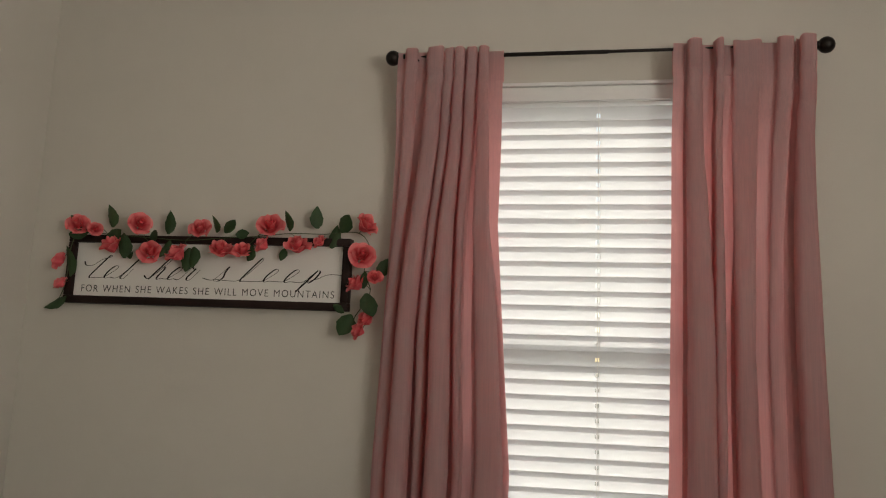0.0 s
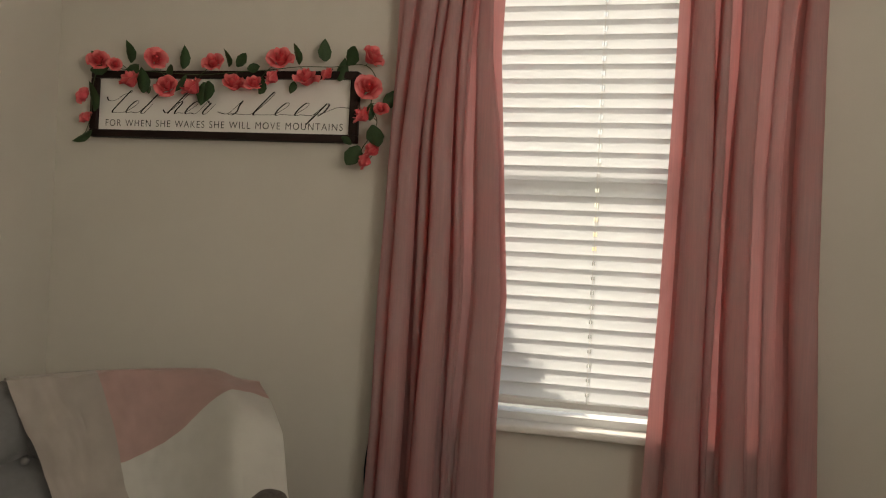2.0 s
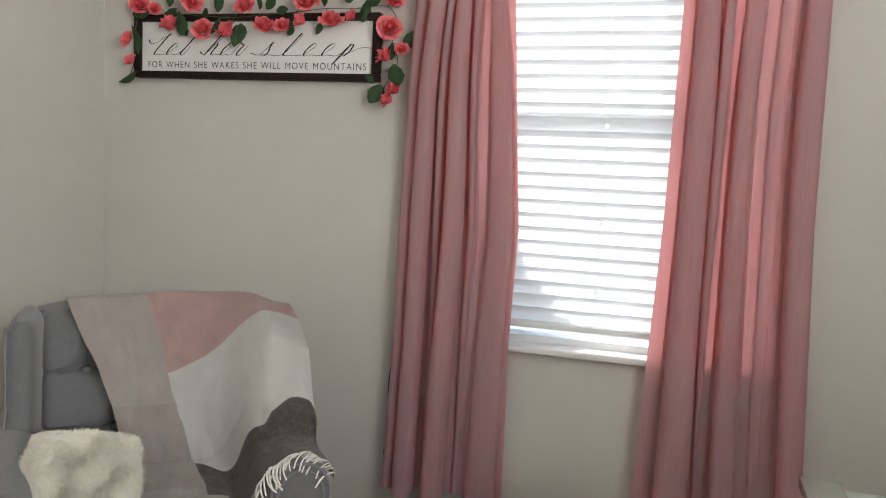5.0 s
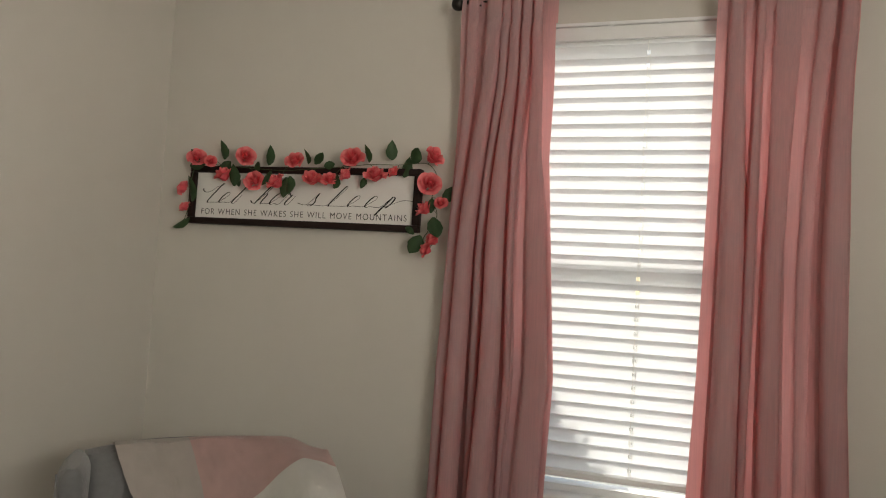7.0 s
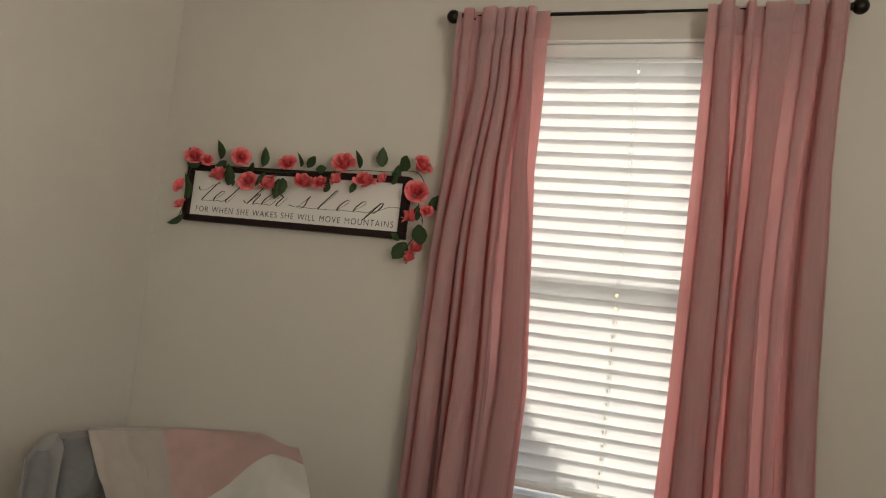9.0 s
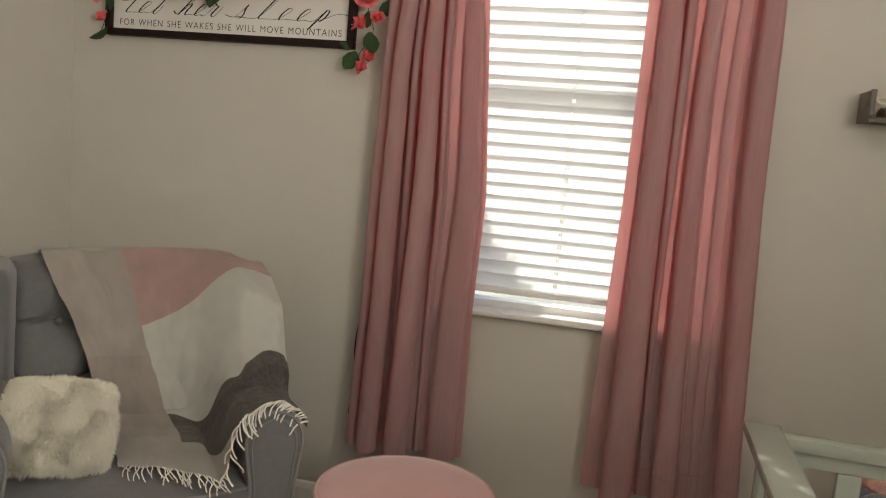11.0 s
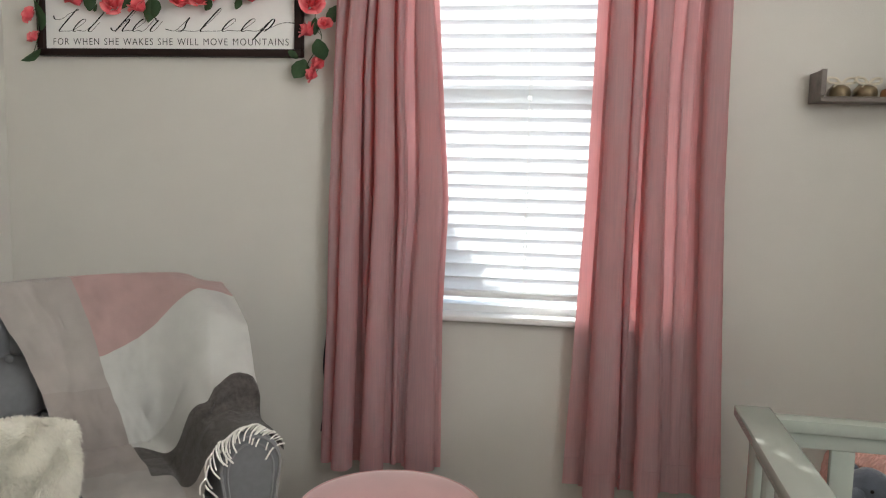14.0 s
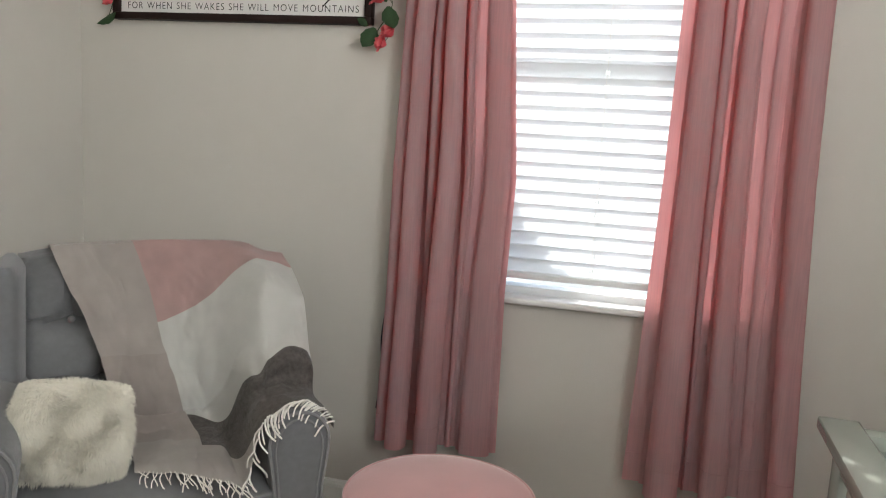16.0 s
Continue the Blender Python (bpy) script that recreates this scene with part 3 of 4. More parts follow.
def wooden_sign():
    ob = thing("wooden_sign", "white lettered sign in a dark walnut wood frame on the wall", "sign", m=SIGN)
    part("board", box(SF - 0.004, SW - SF + 0.004, -0.018, -0.006, SF - 0.004, SH - SF + 0.004), SIGN_BOARD, ob, "white painted board", smooth=False)
    for x0, x1, z0, z1 in ((0, SW, 0, SF), (0, SW, SH - SF, SH), (0, SF, SF + 0.0005, SH - SF - 0.0005), (SW - SF, SW, SF + 0.0005, SH - SF - 0.0005)):
        part("frame_strip", box(x0, x1, -0.036, -0.001, z0, z1, 0.0025), SIGN_WOOD, ob)
    cu = bpy.data.curves.new("lettering", "FONT")
    cu.body = "FOR WHEN SHE WAKES SHE WILL MOVE MOUNTAINS"
    cu.size, cu.extrude, cu.space_character, cu.space_word, cu.offset = 0.0325, 0.0002, 1.22, 1.15, -0.0003
    cu.materials.append(INK)
    line = new("lettering", cu)
    line.parent = ob
    bpy.context.view_layer.update()
    scale = 0.852 / max(line.dimensions.x, 0.01)
    line.scale = (scale, 1.0, 1.0)
    line.rotation_euler = (radians(90), 0, 0)
    line.location = (0.049, -0.0186, 0.038)
    glyph = {
        "l": [(0, .05), (.55, .6), (1.05, 1.5), (1.12, 1.75), (.95, 1.82), (.6, 1.1), (.25, .25), (.3, 0), (.55, .02)],
        "e": [(0, .05), (.35, .25), (.85, .75), (.8, 1.0), (.5, .95), (.2, .5), (.15, .1), (.35, 0), (.65, .08)],
        "t": [(0, .05), (.5, .7), (.95, 1.6), (.6, .8), (.3, .2), (.35, 0), (.65, .05)],
        "h": [(0, .05), (.55, .6), (1.05, 1.5), (1.12, 1.75), (.95, 1.82), (.5, .9), (.1, 0), (.45, .7), (.8, 1.0), (.95, .85), (.75, .3), (.8, 0), (1.1, .08)],
        "r": [(0, .05), (.4, .8), (.5, 1.1), (.7, .9), (.88, .88), (.6, .25), (.7, 0), (1.0, .1)],
        "s": [(0, .05), (.4, .5), (.78, 1.15), (.72, .7), (.8, .3), (.6, 0), (.2, 0), (.1, .12), (.5, .1), (.9, .06)],
        "p": [(0, .05), (.5, .6), (.72, 1.0), (.4, .2), (-.05, -.7), (.35, .4), (.75, .95), (1.0, .85), (.9, .35), (.6, .02), (.5, .12), (1.0, .3)]}
    unit, wide = 0.040, 0.064
    for word, start, step, swash in (("let", 0.064, (0, 0.056, 0.108), (-0.02, 1.5)), ("her", 0.280, (0, 0.062, 0.108), (-0.2, 0.3)), ("sleep", 0.500, (0, 0.084, 0.164, 0.232, 0.296), (-0.5, 0.2))):
        chain = [(start + swash[0] * wide, swash[1] * unit)] if word != "let" else [(start - 0.010, 1.32 * unit), (start - 0.004, 1.02 * unit), (start + 0.022, 1.05 * unit), (start + 0.052, 1.5 * unit)]
        for n, ch in enumerate(word):
            x = start + step[n]
            chain += [(x + (px * 0.72 + pz * 0.42) * wide * 0.85, pz * unit) for px, pz in (glyph[ch][3:] if word == "let" and n == 0 else glyph[ch])]
        x, z = chain[-1]
        chain += [(x + 0.045, z + 0.016), (x + 0.10, z + 0.010), (x + 0.112, z - 0.006)] if word == "sleep" else [(x + 0.030, z + 0.030)]
        pts = catmull([(x, -0.0188, 0.083 + z) for x, z in chain], 6)
        radii = []
        for i, p in enumerate(pts):
            q = pts[min(i + 1, len(pts) - 1)] - pts[max(i - 1, 0)]
            radii.append(0.0008 + 0.0021 * max(0.0, -q.z / max(q.length, 1e-6)))
        bm = tube(pts, radii, 5)
        bmesh.ops.scale(bm, vec=(1, 0.3, 1), space=Matrix.Translation((0, 0.0188, 0)), verts=bm.verts)
        part("script_word", bm, INK, ob)
    return ob


wooden_sign()


# ---- rose garland ----
def petal_mesh(ring):
    """One silk petal of a ring, from the bud outwards: cupped, with a curled rim. The rose's axis is z."""
    n, r0, height, curl = ((3, 0.24, 1.10, -0.08), (4, 0.42, 1.12, 0.08), (5, 0.64, 1.05, 0.26), (6, 0.84, 0.82, 0.42))[ring]
    wide = 1.30 * math.pi / n

    def at(u, v):
        s = 2 * u - 1
        ang = s * wide * (0.45 + 0.55 * math.sin(v * 1.9))
        rad = r0 * (0.18 + 0.82 * v ** 0.75) * (1 - 0.05 * s * s) + curl * smooth01(0.6, 1.0, v) * 0.5
        h = height * v * (1 - 0.18 * s * s) - curl * 0.45 * smooth01(0.7, 1.0, v) + 0.05 * math.sin(4 * s + ring) * v
        return (rad * math.cos(ang), rad * math.sin(ang), h - 0.35)
    return grid(6, 6, at)


def leaf_mesh():
    def at(u, v):
        w = 0.30 * math.sin(math.pi * min(1, v * 0.97 + 0.03)) ** 0.8 * (1 - 0.35 * v)
        s = 2 * u - 1
        return (s * w * (1 + 0.06 * math.sin(v * 40)), 0.10 * abs(s) * w * 3 - 0.16 * v * v, v)
    return grid(4, 10, at)


def rose_garland():
    ob = thing("rose_garland", "artificial coral rose garland with green leaves draped over the sign", "garland", m=SIGN)
    k = 0.000927

    def place(cx, cy, out):
        dx = cx - 143
        x, z = dx * k, (418 + 0.006 * dx - cy) * (0.000926 - 0.000086 * dx / 1028)
        return (x + (1.90 - x) * out / 2.36, -out, z - (z + 0.29) * out / 2.36)

    roses = [(140, 138, 44), (207, 150, 30), (85, 266, 33), (100, 350, 29), (280, 212, 46), (375, 125, 42), (430, 228, 45), (535, 233, 46), (610, 138, 40), (690, 215, 46), (770, 212, 36),
             (845, 188, 34), (868, 122, 52), (965, 190, 46), (1045, 170, 28), (1195, 105, 47), (1192, 215, 47), (1182, 322, 40), (1242, 296, 29), (1225, 448, 38), (1200, 490, 34)]
    petals = []
    for i, (cx, cy, r) in enumerate(roses):
        rng = random.Random(i * 7 + 1)
        bud = lathe([(0, -0.38), (0.14, -0.30), (0.22, 0.0), (0.19, 0.35), (0.10, 0.52), (0, 0.50)], 12)
        rose = part("rose", bud, ROSE, ob)
        rose.location = place(cx, cy, 0.052 + 0.006 * (i % 3))
        size = r * k * 0.92
        rose.scale = (size, size, size * 1.05)
        tilt = rng.uniform(30, 88)
        rose.rotation_euler = (Matrix.Rotation(radians(rng.uniform(-70, 70)), 3, "Y") @ Matrix.Rotation(radians(90 - tilt), 3, "X") @ Matrix.Rotation(rng.uniform(0, 6.28), 3, "Z")).to_euler()
        for ring, n in enumerate((3, 4, 5, 6)):
            for q in range(n):
                if ring == len(petals):
                    petal = part("petal", petal_mesh(ring), ROSE, rose)
                    petals.append(petal.data)
                else:
                    petal = new("petal", petals[ring])
                    petal.parent = rose
                petal.rotation_euler = (rng.uniform(-0.13, 0.13), rng.uniform(-0.16, 0.10), 2 * math.pi * (q + 0.37 * ring) / n + rng.uniform(-0.2, 0.2))
                petal.scale = (rng.uniform(0.9, 1.12),) * 2 + (rng.uniform(0.85, 1.2),)
    leaves = [(275, 140, 0, 80), (490, 158, 5, 82), (668, 146, 8, 66), (700, 146, 42, 66), (935, 132, 2, 75), (1032, 118, -8, 76), (1115, 128, 38, 80), (105, 170, 80, 80), (130, 322, 5, 110),
              (125, 392, -125, 85), (250, 190, 60, 80), (330, 250, 5, 90), (345, 245, 70, 50), (575, 205, 178, 90), (500, 180, 200, 70), (790, 245, 25, 60), (1085, 190, 15, 80)]
    more = [(1250, 285, 40, 80), (1205, 335, 5, 62), (1215, 350, 160, 95), (1170, 430, 200, 90), (1105, 398, 120, 50), (740, 152, 80, 50), (920, 195, 190, 45), (420, 172, 75, 60), (590, 200, 170, 80), (155, 130, -60, 50)]
    first = None
    for i, (cx, cy, turn, length) in enumerate(leaves + more):
        if first is None:
            leaf = first = part("leaf", leaf_mesh(), LEAF, ob)
        else:
            leaf = new("leaf", first.data)
            leaf.parent = ob
        leaf.location = place(cx, cy, 0.040 + 0.005 * (i % 4))
        leaf.scale = (length * k * random.Random(i).uniform(0.95, 1.35),) * 2 + (length * k,)
        rng = random.Random(i + 50)
        leaf.rotation_euler = (Matrix.Rotation(radians(turn), 3, "Y") @ Matrix.Rotation(radians(rng.uniform(-10, 28)), 3, "X") @ Matrix.Rotation(radians(rng.uniform(-35, 35)), 3, "Z")).to_euler()
    line = [(75, 425), (100, 395), (118, 330), (120, 230), (150, 160), (260, 165), (400, 172), (560, 178), (700, 165), (820, 155), (940, 140), (1060, 138), (1180, 130), (1225, 200), (1205, 270), (1230, 340), (1205, 400), (1180, 450), (1210, 480)]
    part("vine", tube(catmull([place(cx, cy, 0.040) for cx, cy in line], 8), 0.0014, 6), VINE, ob)
    for i, (cx, cy, r) in enumerate(roses):
        j = min(range(len(line)), key=lambda n: (line[n][0] - cx) ** 2 + (line[n][1] - cy) ** 2)
        part("stem", tube(catmull([place(line[j][0], line[j][1], 0.040), place((cx + line[j][0]) / 2 + 8, (cy + line[j][1]) / 2 - 8, 0.042), place(cx, cy, 0.041)], 5), 0.0010, 5), VINE, ob)
    return ob


rose_garland()

# ---- the wall shelf and what stands on it ----
def wall_shelf():
    ob = thing("wall_shelf", "weathered grey wooden ledge shelf fixed to the wall", "shelf")
    x0, x1, y0, y1, z0 = 0.937, 1.66, 2.038, 2.1595, 1.436
    part("shelf_board", box(x0 + 0.013, x1 - 0.013, y0 + 0.014, y1, z0 + 0.001, z0 + 0.014, 0.001), SHELF, ob)
    outline = [(y0, z0 - 0.001), (y0 + 0.013, z0 - 0.004), (y0 + 0.013, z0 + 0.010), (y0 + 0.009, z0 + 0.013), (y0 + 0.006, z0 + 0.010), (y0 + 0.002, z0 + 0.008)]
    bm = bmesh.new()
    a = [bm.verts.new((x0, y, z)) for y, z in outline]
    b = [bm.verts.new((x1, y, z)) for y, z in outline]
    for i in range(6):
        bm.faces.new((a[i], b[i], b[(i + 1) % 6], a[(i + 1) % 6]))
    bm.faces.new(a)
    bm.faces.new(b[::-1])
    part("front_lip", bm, SHELF, ob, "moulded front lip", smooth=False)
    for x in (x0, x1 - 0.012):
        end = part("end_panel", box(x, x + 0.012, y0 + 0.014, y1, z0, z0 + 0.088, 0.0015), SHELF, ob)
        for dy in (0.0, 0.006):
            part("moulding", box(x - 0.001, x + 0.013, y0 + 0.004 + dy, y0 + 0.009 + dy, z0 + 0.016, z0 + 0.090, 0.0012), SHELF, end)
    return ob


wall_shelf()
SHELF_TOP = 1.436 + 0.0145


def bootie(m):
    """A bronzed baby shoe, toe along +x, with a bow."""
    ob = thing("baby_shoe", "small bronzed baby shoe with a pale ribbon bow on the shelf", "shoe", group="pair of baby shoes", m=m)

    def at(u, v):
        a = 2 * math.pi * u
        x = 0.034 * math.cos(a)
        y = (0.017 if x < 0 else 0.019) * math.sin(a)
        prof = [(0.92, 0.0), (1.0, 0.004), (1.0, 0.012), (0.93, 0.020), (0.72, 0.027), (0.50, 0.030), (0.44, 0.029), (0.40, 0.020)]
        f = v * (len(prof) - 1)
        i = min(int(f), len(prof) - 2)
        k = f - i
        r, z = prof[i][0] + (prof[i + 1][0] - prof[i][0]) * k, prof[i][1] + (prof[i + 1][1] - prof[i][1]) * k
        return (x * r - 0.006 * smooth01(0.5, 1, v), y * r, z + (0.004 * smooth01(0.5, 0.9, v) if x < 0 else 0))

    bm = grid(28, 14, at, closed_u=True)
    part("upper", bm, BRONZE, ob)
    part("sole", extrude_flat([(0.033 * math.cos(2 * math.pi * k / 20), 0.0185 * math.sin(2 * math.pi * k / 20)) for k in range(20)], 0.0, 0.003), BRONZE, ob)
    for s in (-1, 1):
        loop = [(0.010, 0, 0.033), (0.012, s * 0.010, 0.046), (0.012, s * 0.024, 0.047), (0.012, s * 0.022, 0.036), (0.010, 0, 0.033)]
        part("bow_loop", tube(catmull(loop, 5), 0.0032, 6), BOW, ob)
        part("bow_tail", tube(catmull([(0.004, 0, 0.033), (0.012, s * 0.008, 0.031), (0.016, s * 0.015, 0.024)], 5), 0.0015, 6), BOW, ob)
    return ob


def extrude_flat(outline, z0, z1):
    bm = bmesh.new()
    a = [bm.verts.new((x, y, z0)) for x, y in outline]
    b = [bm.verts.new((x, y, z1)) for x, y in outline]
    bm.faces.new(a)
    bm.faces.new(b[::-1])
    for i in range(len(a)):
        k = (i + 1) % len(a)
        bm.faces.new((a[i], b[i], b[k], a[k]))
    return bm


def moccasin(m):
    """A small suede moccasin with fringe, toe along +x."""
    ob = thing("moccasin", "small brown suede baby moccasin with fringe on the shelf", "shoe", group="pair of moccasins", m=m)

    def at(u, v):
        a = 2 * math.pi * u
        x = 0.040 * math.cos(a)
        y = 0.019 * math.sin(a)
        r = 1.0 - 0.55 * smooth01(0.45, 1.0, v)
        return (x * r - 0.012 * smooth01(0.3, 1, v), y * r, 0.0005 + (0.020 + 0.018 * (1 - math.cos(a)) / 2) * v)

    part("upper", grid(28, 8, at, closed_u=True), SUEDE, ob)
    part("sole", extrude_flat([(0.040 * math.cos(2 * math.pi * k / 20), 0.019 * math.sin(2 * math.pi * k / 20)) for k in range(20)], 0.0, 0.003), SUEDE, ob)
    first = None
    for k in range(16):
        a = radians(40 + k * 280 / 15)
        if first is None:
            fr = first = part("fringe", tube([(0, 0, 0), (0.004, 0, -0.006), (0.005, 0, -0.018)], 0.0013, 5), SUEDE, ob)
        else:
            fr = new("fringe", first.data)
            fr.parent = ob
        fr.matrix_local = Matrix.Translation((-0.012 + 0.022 * math.cos(a), 0.013 * math.sin(a), 0.033)) @ Matrix.Rotation(a, 4, "Z")
    return ob


shoe = bootie(pose(0.997, 2.086, SHELF_TOP, 0, 0, -82))
shoe.scale = (1.15, 1.6, 1.12)
copy_thing(shoe, pose(1.067, 2.086, SHELF_TOP, 0, 0, -70))
moc = moccasin(pose(1.158, 2.085, SHELF_TOP, 0, 0, 195))
moc.scale = (1.35, 1.35, 1.85)
copy_thing(moc, pose(1.262, 2.090, SHELF_TOP, 0, 0, 205))

# ---- the armchair, its throw and pillow ----
CHAIR = pose(-0.715, 1.124, 0, 0, 0, 40)          # x to the chair's side, y to its back, origin below the arms' front


def back_front(x, z):
    """Where the padded back's front lies, without its tufting."""
    return 0.47 + 0.13 * (z - 0.42) / 0.46 - 0.02 * math.cos(x * 5)


TUFTS = [(-0.155, 0.70), (0.0, 0.70), (0.155, 0.70), (-0.08, 0.55), (0.08, 0.55)]


def arm_outline(side):
    """The rolled arm's section, wider at the top."""
    pts = [(-0.050, 0.04), (-0.052, 0.30), (-0.060, 0.42), (-0.072, 0.50)]
    for k in range(0, 13):
        a = math.pi - math.pi * k / 12
        pts.append((0.075 * math.cos(a), 0.525 + 0.075 * math.sin(a)))
    pts += [(0.072, 0.50), (0.060, 0.42), (0.052, 0.30), (0.050, 0.04)]
    return pts


def armchair():
    ob = thing("armchair", "grey upholstered tufted nursery armchair standing in the corner", "armchair", m=CHAIR)
    part("base", box(-0.265, 0.265, 0.03, 0.62, 0.04, 0.29, 0.02, 3), GREY, ob)

    def seat(u, v):
        a, b = 2 * u - 1, 2 * v - 1
        return (0.262 * a, 0.27 + 0.27 * b - 0.02 * (1 - a * a) * (1 - v), 0.405 + 0.035 * (1 - abs(a) ** 3) * (1 - abs(b) ** 3))
    bm = grid(24, 24, seat)
    ext = bmesh.ops.extrude_edge_only(bm, edges=[e for e in bm.edges if e.is_boundary])
    low = [v for v in ext["geom"] if isinstance(v, bmesh.types.BMVert)]
    bmesh.ops.translate(bm, vec=(0, 0, -0.115), verts=low)
    part("seat_cushion", bm, GREY, ob)
    part("seat_piping", tube([(-0.26, 0.004, 0.402)] + [(x / 10 * 0.262, -0.002 - 0.02 * (1 - (x / 10) ** 2), 0.404) for x in range(-9, 10)] + [(0.26, 0.004, 0.402)], 0.004, 6), PIPING, ob)

    def back(u, v):
        x = (2 * u - 1) * 0.285
        arch = 0.035 * (1 - (2 * u - 1) ** 2)
        z = 0.36 + (0.845 + arch - 0.36) * min(v / 0.72, 1.0)
        y = back_front(x, z)
        if v <= 0.72:
            puff = 0.024
            for tx, tz in TUFTS:
                r = math.hypot((x - tx), (z - tz) * 0.9)
                puff -= 0.045 * math.exp(-(r / 0.035) ** 2)
            for tz in (0.55, 0.70):
                puff -= 0.026 * math.exp(-((z - tz) / 0.010) ** 2)
            for tx, tz in TUFTS:
                if z > tz:
                    puff -= 0.020 * math.exp(-((x - tx) / 0.010) ** 2) * smooth01(0.03, 0.0, z - tz - 0.12)
            edge = 0.06 * smooth01(0.82, 1.0, v / 0.72) ** 2 + 0.05 * smooth01(0.82, 1.0, abs(2 * u - 1)) ** 2
            return (x, y - puff + edge, z)
        w = (v - 0.72) / 0.28
        a = w * math.pi * 0.5
        return (x, y + 0.06 + 0.09 * math.sin(a) - (0.05 * smooth01(0.82, 1, abs(2 * u - 1)) ** 2) * 0, z + 0.012 * math.sin(2 * a) - 0.55 * smooth01(0.35, 1.0, w) * w)
    part("backrest", grid(60, 60, back), GREY, ob)
    part("back_shell", box(-0.29, 0.29, 0.60, 0.715, 0.12, 0.80, 0.03, 3), GREY, ob)
    for tx, tz in TUFTS:
        b = lathe([(0, 0.006), (0.006, 0.005), (0.010, 0.001), (0.010, -0.004), (0, -0.004)], 14)
        bmesh.ops.rotate(b, cent=(0, 0, 0), matrix=Matrix.Rotation(radians(90), 3, "X"), verts=b.verts)
        bt = part("button", b, GREY, ob)
        bt.location = (tx, back_front(tx, tz) + 0.012, tz)
    for s in (-1, 1):
        arm = part("arm", extrude_outline([(s * 0.32 + x, z) for x, z in arm_outline(s)], 0.0, 0.62, 0.010), GREY, ob)
        rim = [(s * 0.32 + x * 0.93, -0.003, 0.04 + (z - 0.04) * 0.985) for x, z in arm_outline(s)]
        part("arm_piping", tube(rim, 0.004, 6), PIPING, arm)
        inner = [(s * 0.32 + x * 0.74, -0.002, 0.04 + (z - 0.04) * 0.955) for x, z in arm_outline(s)]
        part("arm_piping", tube(inner, 0.0028, 6), PIPING, arm)

        def wing(u, v):
            # a padded side wing, thick at its front edge, rising from the arm to the top of the back
            a = 2 * math.pi * u
            z = 0.50 + 0.36 * v
            front = 0.34 + 0.10 * v + 0.03 * math.sin(math.pi * v)
            cy, ry = (front + 0.69) / 2, (0.69 - front) / 2
            cap = math.sqrt(max(0.16, 1 - max(0.0, (v - 0.90) / 0.10) ** 2))
            thick = 0.040 * cap
            c, sn = math.cos(a), math.sin(a)
            return (s * 0.300 + thick * math.copysign(abs(c) ** 0.6, c), cy + ry * (0.9 + 0.1 * cap) * math.copysign(abs(sn) ** 0.75, sn), z)
        wb = grid(28, 24, wing, closed_u=True)
        wb.verts.ensure_lookup_table()
        wb.faces.new([v for v in wb.verts if abs(v.co.z - 0.86) < 1e-4][::1])
        w = part("wing", wb, GREY, ob)
        line = [(s * 0.300 + s * 0.034, 0.34 + 0.10 * v + 0.03 * math.sin(math.pi * v) + 0.004, 0.50 + 0.36 * v * 0.97) for v in [k / 12 for k in range(13)]]
        part("wing_piping", tube(line, 0.0030, 6), PIPING, w)
    for x in (-0.25, 0.25):
        for y in (0.08, 0.60):
            part("foot", box(x - 0.02, x + 0.02, y - 0.02, y + 0.02, FLOOR, 0.099, 0.005), SIGN_WOOD, ob, "dark wooden foot")
    return ob


armchair()


def block_edge(u):
    """Where the cream block meets the grey-brown one, along the throw."""
    return 0.625 + 0.070 * smooth01(0.33, 0.52, u) - 0.072 * smooth01(0.52, 0.88, u)


